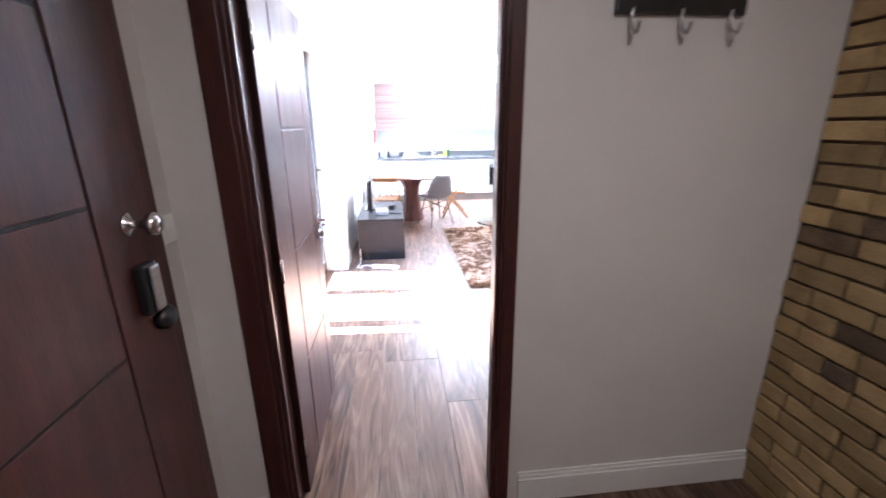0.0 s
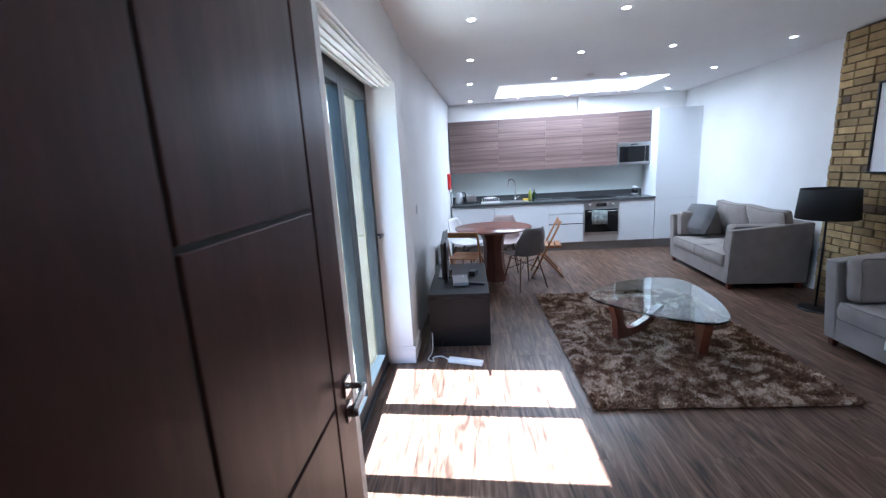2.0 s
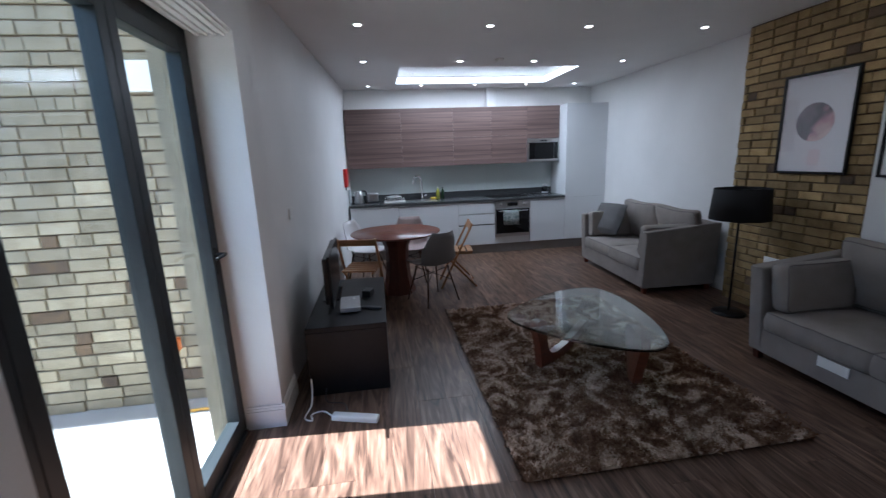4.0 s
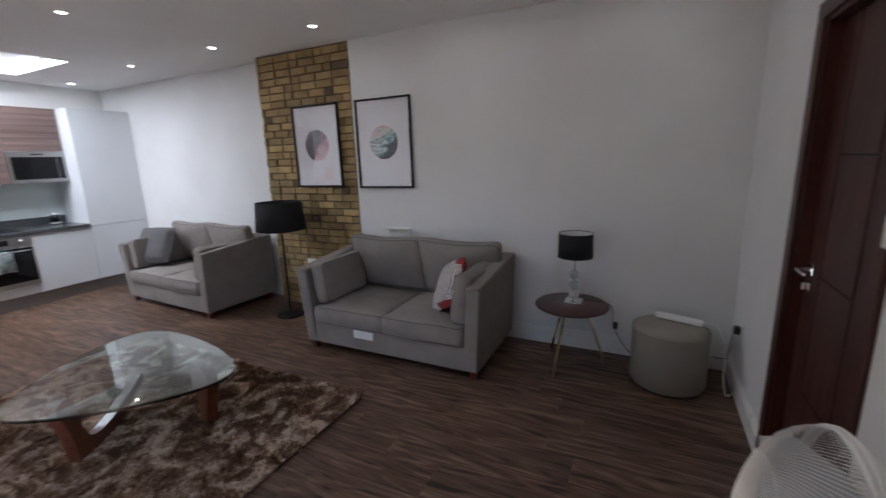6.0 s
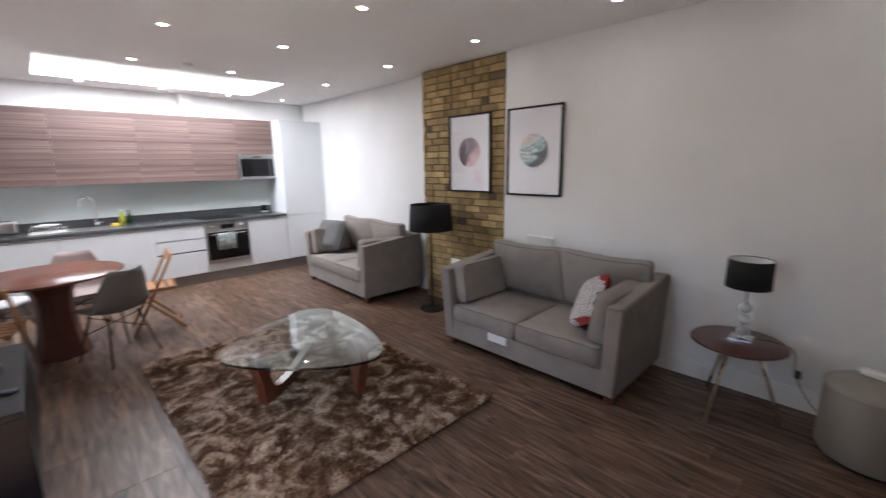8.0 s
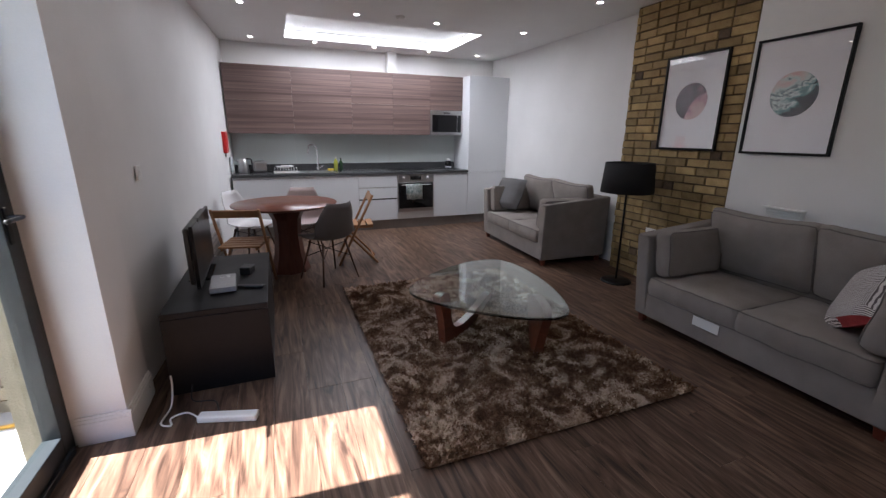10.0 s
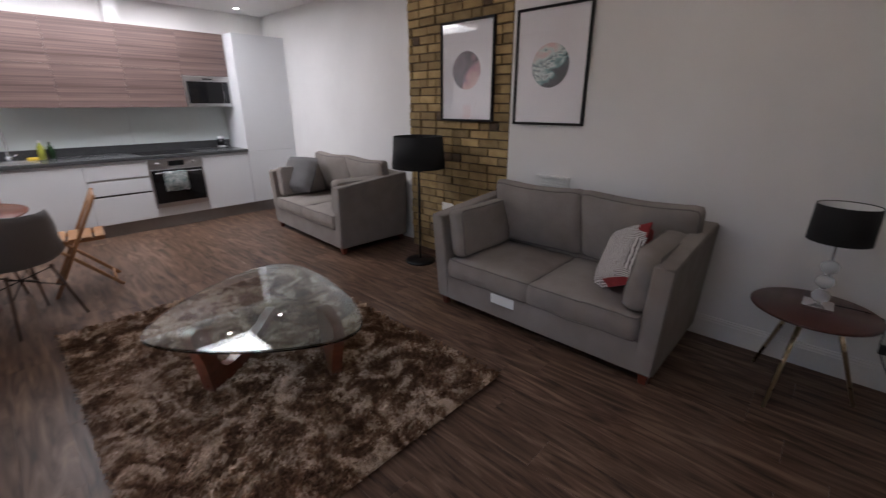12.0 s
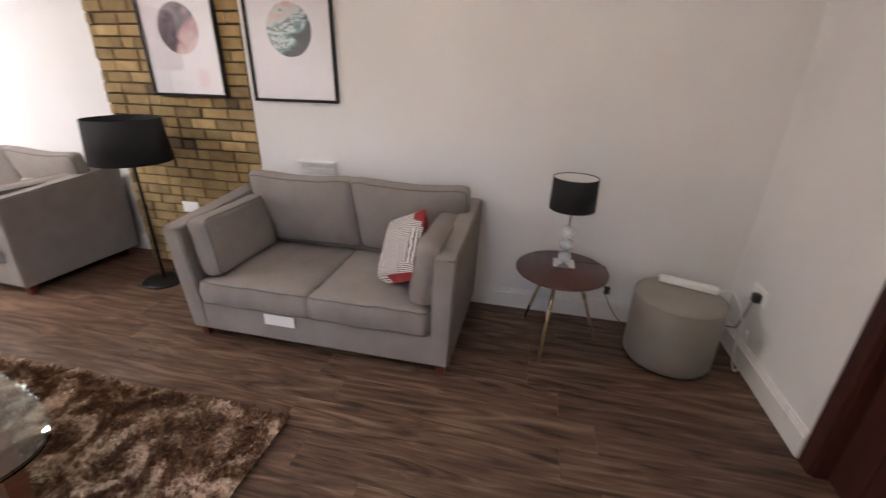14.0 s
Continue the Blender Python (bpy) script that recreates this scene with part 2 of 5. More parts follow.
def bm_tube(bm, pts, r, n=8, r1=None, closed=False):
    """Tube along points, radius r to r1."""
    pts = [Vector(p) for p in pts]
    rings = []
    count = len(pts)
    for k, p in enumerate(pts):
        a = pts[k - 1] if (k or closed) else p
        b = pts[(k + 1) % count] if (k < count - 1 or closed) else p
        d = (b - a).normalized()
        u = d.orthogonal().normalized() if abs(d.z) > 0.95 else d.cross(Vector((0, 0, 1))).normalized()
        w = d.cross(u)
        rr = r if r1 is None else r + (r1 - r) * k / (count - 1)
        rings.append([bm.verts.new(p + rr * (math.cos(2 * math.pi * i / n) * u + math.sin(2 * math.pi * i / n) * w)) for i in range(n)])
    pairs = list(zip(rings, rings[1:])) + ([(rings[-1], rings[0])] if closed else [])
    for a, b in pairs:
        for i in range(n):
            j = (i + 1) % n
            bm.faces.new((a[i], a[j], b[j], b[i]))
    if not closed:
        bm.faces.new(rings[0][::-1])
        bm.faces.new(rings[-1])
    bmesh.ops.recalc_face_normals(bm, faces=bm.faces)


def tube(name, parent, material, pts, r, n=8, r1=None, label="", closed=False):
    bm = bmesh.new()
    bm_tube(bm, pts, r, n, r1, closed)
    return part(name, bm, material, parent, label, True)


def smooth_path(pts, k=6):
    """Catmull-Rom through points."""
    pts = [Vector(p) for p in pts]
    out = []
    for i in range(len(pts) - 1):
        p0, p1, p2, p3 = pts[max(i - 1, 0)], pts[i], pts[i + 1], pts[min(i + 2, len(pts) - 1)]
        for s in range(k):
            t = s / k
            out.append(0.5 * (2 * p1 + (p2 - p0) * t + (2 * p0 - 5 * p1 + 4 * p2 - p3) * t * t + (3 * p1 - p0 - 3 * p2 + p3) * t ** 3))
    return out + [pts[-1]]


def bm_cushion(bm, size, m=None, puff=0.6, cuts=9, seed=0, edge=0.5):
    """Stuffed cushion: thick in the middle, thin at its seam, a little uneven. size = full lengths, the last is the thickness."""
    bmesh.ops.create_cube(bm, size=2.0)
    bmesh.ops.subdivide_edges(bm, edges=bm.edges[:], cuts=cuts, use_grid_fill=True)
    verts = bm.verts[:]
    for v in verts:
        u, w, t = v.co
        ru = math.sqrt(max(0, 1 - 0.5 * w * w * 0.12))
        rw = math.sqrt(max(0, 1 - 0.5 * u * u * 0.12))
        fall = ((1 - abs(u) ** 4) * (1 - abs(w) ** 4)) ** 0.5
        th = t * (edge + (1 - edge) * fall)
        rim = max(abs(u), abs(w))
        inset = 1 - 0.045 * (abs(t) ** 2) * (1 if rim > 0.97 else 0)
        wob = noise.noise(Vector((u * 1.3 + seed * 7.1, w * 1.3, t * 0.7))) * 0.08 + noise.noise(Vector((u * 3.4 - seed * 3.7, w * 3.1, t))) * 0.04
        v.co = Vector((u * ru * inset * size[0] / 2, w * rw * inset * size[1] / 2, (th + wob * puff) * size[2] / 2))
    if m is not None:
        bmesh.ops.transform(bm, matrix=m, verts=list(verts))


def cushion(name, parent, material, size, m, label="", puff=0.6, seed=0, edge=0.5, cuts=9):
    bm = bmesh.new()
    bm_cushion(bm, size, m, puff, cuts, seed, edge)
    return part(name, bm, material, parent, label, True)


# ---- structure ----
H, HH = 2.705, 2.45
XW, XE, YS, YN = -0.37, 3.95, 1.38, 9.2
YH = 1.255
XA = 4.10


def setting(name, material, items, label):
    return tagged(boxes(name, None, material, items), label, "wall", kind="structure")


# the east wall, with the strip of bare brick let into it
setting("wall_east", WALL, [((XE, YS - 0.1, 0), (XE + 0.2, 4.61, H)), ((XA, 5.84, 0), (XA + 0.2, YN + 0.2, H))], "plain white painted plaster wall")
brickwork = tagged(boxes("wall_brickwork", None, MORTAR, [((XE + 0.012, 4.61, 0), (XE + 0.2, 5.84, H))]), "strip of bare yellow stock brick between white plaster", "wall", kind="structure")
wall_n = setting("wall_north", WALL, [((-0.6, YN, 0), (XA, YN + 0.2, H))], "white painted wall behind the kitchen units")
# the south wall holds the entry doorway and a second door
D1, D2, DH = (-0.25, 0.622), (2.12, 2.89), 2.11
setting("wall_south", WALL, [((-0.7, YH, 0), (D1[0], YS, H)), ((D1[0], YH, DH), (D1[1], YS, H)), ((D1[1], YH, 0), (D2[0], YS, H)),
                             ((D2[0], YH, DH), (D2[1], YS, H)), ((D2[1], YH, 0), (XE, YS, H))], "white painted wall with two doorways")
# the west wall: glazed opening, then a stretch that runs slightly inwards to the kitchen
O0, O1, OH, XO = 2.78, 4.43, 2.27, -0.68
setting("wall_west", WALL, [((XO, YS, 0), (XW, O0, H)), ((XO, O0, OH), (XW, O1, H)), ((XO, O1, 0), (XW, 4.80, H))], "white painted wall round a deep glazed opening")
bm = bmesh.new()
poly = [(XO, 4.80), (XW - 0.035, 4.80), (-0.155, YN), (XO, YN)]
lo, hi = [bm.verts.new((*p, 0)) for p in poly], [bm.verts.new((*p, H)) for p in poly]
bm.faces.new(lo)
bm.faces.new(hi)
for i in range(4):
    bm.faces.new((lo[i], lo[(i + 1) % 4], hi[(i + 1) % 4], hi[i]))
bmesh.ops.recalc_face_normals(bm, faces=bm.faces)
tagged(part("wall_west_inner", bm, WALL), "white painted wall beside the dining table", "wall", kind="structure")
# ceiling with the skylight's shaft
S0, S1, T0, T1 = 0.67, 3.03, 7.5, 8.70
tagged(boxes("ceiling", None, CEIL, [((-0.7, YS, H), (XA + 0.2, T0, H + 0.35)), ((-0.7, T1, H), (XA + 0.2, YN + 0.2, H + 0.35)),
                                     ((-0.7, T0, H), (S0, T1, H + 0.35)), ((S1, T0, H), (XA + 0.2, T1, H + 0.35))]), "smooth white ceiling with a large skylight opening", "ceiling", kind="structure")
lid = boxes("skylight", None, TRIM, [((S0 + 0.001, T0 + 0.001, H + 0.10), (S1 - 0.001, T1 - 0.001, H + 0.14))])
tagged(lid, "wide bright rectangular skylight above the kitchen", "skylight", kind="structure")
# hall
HX0, HX1, HY0 = -0.47, 1.76, -1.6
setting("wall_hall_west", HALLPAINT, [((HX0 - 0.15, HY0, 0), (HX0, 0.20, HH)), ((HX0 - 0.15, 0.20, 2.09), (HX0, 1.10, HH)), ((HX0 - 0.15, 1.10, 0), (HX0, YH, HH))], "cream painted hall wall beside the front door")
setting("wall_hall_north", HALLPAINT, [((HX0, YH - 0.012, 0), (D1[0] - 0.002, YH - 0.002, HH)), ((D1[0] - 0.002, YH - 0.012, DH), (D1[1] + 0.002, YH - 0.002, HH)), ((D1[1] + 0.002, YH - 0.012, 0), (HX1, YH - 0.002, HH))], "cream painted hall wall round the doorway")
setting("wall_hall_south", HALLPAINT, [((HX0 - 0.15, HY0 - 0.1, 0), (HX1 + 0.2, HY0, HH))], "cream painted wall at the hall's end")
hall_brick = tagged(boxes("wall_hall_brickwork", None, MORTAR, [((HX1 + 0.012, HY0, 0), (HX1 + 0.2, YH - 0.002, HH))]), "bare yellow stock brick hall wall", "wall", kind="structure")
tagged(boxes("ceiling_hall", None, CEIL, [((HX0 - 0.15, HY0 - 0.1, HH), (HX1 + 0.2, YH, HH + 0.1))]), "plain white hall ceiling", "ceiling", kind="structure")
floor = tagged(boxes("floor", None, GAP, [((-0.75, HY0 - 0.1, -0.10), (XA + 0.2, YN + 0.2, -0.012))]), "dark walnut plank floor with fine joints", "floor", kind="structure")


def skirting(name, runs):
    """Moulded skirting: a tall board with a stepped top. Each run gives two ends and the side it stands out to."""
    bm = bmesh.new()
    for (x0, y0), (x1, y1), (ox, oy) in runs:
        for t, z0, z1 in ((0.018, 0, 0.115), (0.013, 0.115, 0.132), (0.008, 0.132, 0.145)):
            lo = (min(x0, x1, x0 + ox * t, x1 + ox * t), min(y0, y1, y0 + oy * t, y1 + oy * t), z0)
            hi = (max(x0, x1, x0 + ox * t, x1 + ox * t), max(y0, y1, y0 + oy * t, y1 + oy * t), z1)
            bm_box(bm, lo, hi)
    return tagged(part(name, bm, TRIM), "white moulded skirting board", "skirting", kind="structure")


skirting("baseboard_east", [((XE, YS), (XE, 4.61), (-1, 0)), ((XA, 5.86), (XA, 8.6), (-1, 0))])
skirting("baseboard_south", [((D2[1] + 0.075, YS), (XE - 0.02, YS), (0, 1)), ((D1[1] + 0.075, YS), (D2[0] - 0.075, YS), (0, 1))])
skirting("baseboard_west", [((XW, O1), (XW, 4.80), (1, 0)), ((XW, YS), (XW, O0), (1, 0)), ((XW + 0.018, O1), (XO + 0.1, O1), (0, -1))])
skirting("baseboard_hall", [((D1[1] + 0.08, YH - 0.012), (HX1, YH - 0.012), (0, -1)), ((HX0, YH - 0.012), (D1[0] - 0.08, YH - 0.012), (0, -1)), ((HX0, HY0), (HX0, 0.12), (1, 0))])


# ---- doors ----
def grooved_leaf(name, parent, width, height, grooves, inset=0.15, hinge=0.24):
    """Flush leaf along +x from its hinge: two upright grooves, and level grooves across the middle panel between them."""
    t, g = 0.022, 0.0045
    leaf = box(name, parent, GROOVE, (0, -t + 0.004, 0.008), (width, t - 0.004, height))
    xs = width - inset
    zs = [0.008] + list(grooves) + [height]
    for a, b in zip(zs, zs[1:]):
        box("panel", leaf, DOORWOOD, (hinge + g, -t, a + (g if a > 0.01 else 0)), (xs - g, t, b - (g if b < height else 0)), 0.003)
    box("stile", leaf, DOORWOOD, (0.0, -t, 0.008), (hinge - g, t, height), 0.003)
    box("stile", leaf, DOORWOOD, (xs + g, -t, 0.008), (width, t, height), 0.003)
    return leaf


def lever(parent, x, z, side, y=0.022, mat_=CHROME):
    """Lever handle on a round rose, with a thumb-turn rose under it."""
    s = side
    h = box("door_handle", parent, mat_, (x - 0.026, min(s * y, s * (y + 0.008)), z - 0.026), (x + 0.026, max(s * y, s * (y + 0.008)), z + 0.026), 0.003, "chrome lever handle on a square rose")
    bm = bmesh.new()
    bm_tube(bm, smooth_path([(x, s * (y + 0.006), z), (x, s * (y + 0.045), z), (x - 0.02, s * (y + 0.055), z), (x - 0.12, s * (y + 0.055), z)], 4), 0.009, 8)
    part("lever", bm, mat_, h, "", True)
    h2 = box("thumb_turn", parent, mat_, (x - 0.024, min(s * y, s * (y + 0.007)), z - 0.10), (x + 0.024, max(s * y, s * (y + 0.007)), z - 0.052), 0.003, "chrome thumb turn")
    box("knob", h2, mat_, (x - 0.006, min(s * y, s * (y + 0.03)), z - 0.092), (x + 0.006, max(s * y, s * (y + 0.03)), z - 0.06), 0.003)


def doorway(name, x0, x1, label, faces):
    """Lining and architraves of a doorway in the south wall."""
    th = new(name)
    tagged(th, label, "door frame", kind="structure")
    box("lining", th, DOORWOOD, (x0, YH - 0.012, 0), (x0 + 0.025, YS, DH), 0.002)
    box("lining", th, DOORWOOD, (x1 - 0.025, YH - 0.012, 0), (x1, YS, DH), 0.002)
    box("lining", th, DOORWOOD, (x0 + 0.025, YH - 0.012, DH - 0.025), (x1 - 0.025, YS, DH), 0.002)
    for y, s in faces:
        ya, yb = min(y, y + s * 0.016), max(y, y + s * 0.016)
        box("architrave", th, DOORWOOD, (x0 - 0.062, ya, 0), (x0 + 0.010, yb, DH - 0.008), 0.004)
        box("architrave", th, DOORWOOD, (x1 - 0.015, ya, 0), (x1 + (0.035 if s < 0 else 0.062), yb, DH - 0.008), 0.004)
        box("architrave", th, DOORWOOD, (x0 - 0.062, ya, DH - 0.0075), (x1 + 0.062, yb, DH + 0.062), 0.004)
    return th


f1 = doorway("door_frame_1", *D1, "dark mahogany door frame between hall and living room", [(YS, 1), (YH - 0.012, -1)])
f2 = doorway("door_frame_2", *D2, "dark mahogany door frame in the white wall", [(YS, 1)])
for f, d in ((f1, D1), (f2, D2)):
    box("stop", f, DOORWOOD, (d[0] + 0.025, YH + 0.005, 0), (d[0] + 0.038, YS - 0.10, DH - 0.026), 0.002)
    box("stop", f, DOORWOOD, (d[1] - 0.038, YH + 0.005, 0), (d[1] - 0.025, YS - 0.10, DH - 0.026), 0.002)
GR = (0.54, 1.06, 1.56)
door1 = thing("door_1", (D1[0] + 0.03, YS + 0.0, 0), 90.5, "dark mahogany interior door standing open", "door")
tagged(door1, kind="structure")
l1 = grooved_leaf("leaf", door1, 0.85, DH - 0.03, GR)
lever(l1, 0.79, 1.07, -1)
lever(l1, 0.79, 1.07, 1)
for z in (0.25, 1.05, 1.85):
    tube("hinge", door1, CHROME, [(-0.006, -0.024, z - 0.045), (-0.006, -0.024, z + 0.045)], 0.007)
door2 = thing("door_2", (D2[0] + 0.028, YS - 0.075, 0), 0, "closed dark mahogany door with level grooves", "door")
tagged(door2, kind="structure")
l2 = grooved_leaf("leaf", door2, D2[1] - D2[0] - 0.056, DH - 0.03, GR)
lever(l2, D2[1] - D2[0] - 0.115, 1.07, 1)
door3 = thing("door_3", (HX0 + 0.008, 0.235, 0), 90, "closed dark mahogany front door with locks", "door")
tagged(door3, kind="structure")
l3 = grooved_leaf("leaf", door3, 0.835, 2.03, (0.55, 1.02, 1.40, 1.80), 0.215)
f3 = new("door_frame_3")
tagged(f3, "dark mahogany front door frame", "door frame", kind="structure")
for a, b in ((0.14, 0.235), (1.072, 1.14)):
    box("jamb", f3, DOORWOOD, (HX0 - 0.05, a, 0), (HX0 + 0.016, b, 2.04), 0.004)
box("head", f3, DOORWOOD, (HX0 - 0.05, 0.14, 2.0405), (HX0 + 0.016, 1.14, 2.13), 0.004)
# knob, latch and black lock body on the front door
kn = lathe("door_knob", l3, CHROME, [(0, 0), (0.03, 0), (0.03, 0.006), (0.011, 0.012), (0.011, 0.04), (0.027, 0.052), (0.030, 0.066), (0.02, 0.078), (0, 0.08)], 20, label="polished chrome knob")
kn.matrix_basis = pose(0.735, -0.022, 1.335, 90, 0, 0)
lk = box("rim_lock", l3, BLACKPL, (0.705, -0.052, 1.09), (0.77, -0.0225, 1.23), 0.008, "black and silver rim lock")
box("lock_cover", lk, STEEL, (0.718, -0.064, 1.10), (0.758, -0.0525, 1.225), 0.006)
lt = lathe("night_latch", l3, BLACKPL, [(0, 0), (0.035, 0), (0.035, 0.02), (0.025, 0.034), (0, 0.036)], 18, label="black round night latch")
lt.matrix_basis = pose(0.785, -0.022, 1.055, 90, 0, 0)
notice = tagged(box("paper_notice", None, WHITEPL, (HX0 + 0.031, 0.42, 1.66), (HX0 + 0.033, 0.63, 1.95)), "white printed paper sheet taped to the front door", "notice")
for k in range(7):
    box("text_line", notice, FABRICD, (HX0 + 0.033, 0.45, 1.90 - k * 0.028), (HX0 + 0.0335, 0.60 - 0.02 * (k % 3), 1.906 - k * 0.028))


# ---- glazed door to the yard ----
pd = new("window_1")
tagged(pd, "anthracite aluminium glazed patio doors with clear panes", "patio door", kind="structure")
XF0, XF1 = -0.665, -0.595
box("frame_jamb", pd, ALU, (XF0, O1 - 0.05, 0.0), (XF1, O1, OH), 0.004)
box("frame_jamb", pd, ALU, (XF0, O0, 0.0), (XF1, O0 + 0.05, OH), 0.004)
box("frame_head", pd, ALU, (XF0, O0 + 0.05, OH - 0.06), (XF1, O1 - 0.05, OH), 0.004)
box("threshold", pd, ALU, (XF0 - 0.05, O0 + 0.05, -0.010), (XF1 + 0.02, O1 - 0.05, 0.03), 0.004)
for a, b in ((3.75, 4.378), (3.062, 3.748), (2.832, 3.06)):
    leaf = boxes("leaf", pd, ALU, [((XF0 + 0.008, a, 0.032), (XF1 + 0.008, a + 0.06, OH - 0.062)), ((XF0 + 0.008, b - 0.06, 0.032), (XF1 + 0.008, b, OH - 0.062)),
                                   ((XF0 + 0.008, a + 0.06, 0.032), (XF1 + 0.008, b - 0.06, 0.13)), ((XF0 + 0.008, a + 0.06, OH - 0.13), (XF1 + 0.008, b - 0.06, OH - 0.062))], 0.003)
    g = box("pane", leaf, GLASS, (-0.634, a + 0.055, 0.125), (-0.630, b - 0.055, OH - 0.125))
    g.visible_shadow = False
bm = bmesh.new()
bm_tube(bm, smooth_path([(-0.585, 4.345, 1.13), (-0.54, 4.345, 1.13), (-0.53, 4.33, 1.13), (-0.53, 4.22, 1.13)], 4), 0.009, 8)
part("door_handle", bm, BLACKMETAL, pd, "black lever handle", True)
box("lock_plate", pd, BLACKMETAL, (-0.588, 4.33, 1.02), (-0.58, 4.36, 1.17), 0.003)
rail = thing("blind_rail", (0, 0, OH), 0, "slim ribbed white blind track under the lintel", "blind")
box("track", rail, TRIM, (-0.56, O0 + 0.06, -0.016), (-0.385, O1 - 0.004, -0.001), 0.002)
for k in range(4):
    box("rib", rail, TRIM, (-0.545 + k * 0.042, O0 + 0.06, -0.030), (-0.527 + k * 0.042, O1 - 0.004, -0.0165), 0.003)

# ---- yard ----
PAVE = mat("pale_paving", (0.42, 0.41, 0.38), (0.33, 0.32, 0.30), 3.0, 0.85, bump=0.4, fine=80)
ground = tagged(boxes("ground", None, PAVE, [((-300, -300, -0.30), (300, 300, -0.13))]), "pale paved yard outside the glazed doors", "ground", kind="structure")
yard = tagged(boxes("wall_yard", None, MORTAR, [((-5.5, 5.112, -0.13), (-0.81, 5.4, 4.6))]), "weathered yellow brick wall across the yard", "wall", kind="structure")
# unseen walls, added and sized to hold low sky light off the room
tagged(boxes("wall_yard_far", None, OUTBRICK, [((-4.9, -1.2, -0.13), (-4.6, 5.09, 2.2)), ((-4.6, -1.2, -0.13), (-0.80, -0.95, 2.2))]), "unseen plain brick walls added to cut low sky light", "wall", kind="structure")
house = tagged(boxes("wall_outer", None, OUTBRICK, [((-0.80, 4.45, -0.13), (-0.70, 9.4, 3.2)), ((-0.80, -1.7, -0.13), (-0.70, O0, 3.2)), ((-0.80, O0, OH + 0.02), (-0.70, 4.45, 3.2))]), "outer brick face of the building", "wall", kind="structure")
wy = new("yard_window")
tagged(wy, "small white framed window in the yard wall", "window")
wy.matrix_basis = pose(-1.19, 5.09, 2.08)
box("window_frame", wy, WHITEPL, (-0.17, -0.03, 0), (0.17, 0.01, 0.19), 0.01)
box("pane", wy, plain("frosted_pane", (0.75, 0.80, 0.82), 0.5), (-0.145, -0.036, 0.025), (0.145, -0.031, 0.165))
hose = thing("garden_hose", (-1.22, 4.98, -0.13), 0, "yellow garden hose with an orange connector", "hose")
YEL = plain("yellow_hose", (0.55, 0.30, 0.03), 0.5)
tube("hose", hose, YEL, smooth_path([(0, 0.05, 0.45), (0.02, 0, 0.34), (-0.06, -0.02, 0.2), (0.0, -0.04, 0.02), (0.2, -0.06, 0.015), (0.35, -0.1, 0.015)], 6), 0.012)
box("connector", hose, plain("orange_connector", (0.75, 0.18, 0.02), 0.4), (-0.035, 0.02, 0.43), (0.035, 0.09, 0.53), 0.01)

# ---- ceiling downlights ----
GLOW = plain("lit_lamp", (1.0, 0.96, 0.9), 0.4, emit=8.0)
dl = thing("ceiling_downlight", (0.23, 4.58, H), 0, "small lit recessed white downlight", "downlight", "living room downlights")
lathe("bezel", dl, WHITEPL, [(0.028, -0.001), (0.030, -0.006), (0.040, -0.005), (0.044, 0.0)], 20)
lathe("lamp", dl, GLOW, [(0.0, -0.002), (0.0285, -0.002)], 16)
spots = [(x, y) for y in (2.05, 3.32, 4.58, 5.84, 7.20) for x in (0.23, 1.37, 2.29, 3.46)] + [(x, 8.82) for x in (0.25, 1.07, 1.92, 2.77, 3.60)]
for x, y in spots:
    if (x, y) != (0.23, 4.58):
        copy_thing(dl, pose(x, y, H))
sm = thing("smoke_alarm", (1.82, 7.08, H), 0, "round white ceiling smoke alarm", "smoke alarm")
lathe("body", sm, WHITEPL, [(0, -0.035), (0.03, -0.035), (0.045, -0.028), (0.052, -0.008), (0.052, 0)], 24)
# made-up plate above the hall fill; it gives no light itself
hl = thing("hall_ceiling_light", (0.75, -0.2, HH), 0, "unseen square white plate added on the hall ceiling", "ceiling light")
box("frame", hl, WHITEPL, (-0.14, -0.14, -0.004), (0.14, 0.14, 0.0))

# ---- kitchen ----
UPW = mat("walnut_stripe_laminate", (0.215, 0.145, 0.128), (0.046, 0.027, 0.025), 2.6, 0.38, stretch=(0.09, 1, 6.0), fine=9, fmix=0.32, rand=0.0)
GLOSSW = mat("white_gloss_lacquer", (0.70, 0.715, 0.73), (0.67, 0.685, 0.70), 2, 0.14)
PLINTH = mat("brushed_plinth", (0.27, 0.25, 0.24), (0.22, 0.205, 0.195), 4, 0.35, 0.4)
STONE = mat("dark_speckled_worktop", (0.045, 0.047, 0.05), (0.085, 0.088, 0.09), 90, 0.25, fine=240, fmix=0.5)
SPLASH = mat("pale_glass_splashback", (0.62, 0.68, 0.67), (0.60, 0.66, 0.65), 2, 0.06)
BLACKGL = plain("black_glass", (0.008, 0.008, 0.009), 0.04)
KX0, KX1, KF = -0.155, 3.383, 8.60
XS = (KX0, 0.60, 1.56, 2.165, 2.775, KX1)


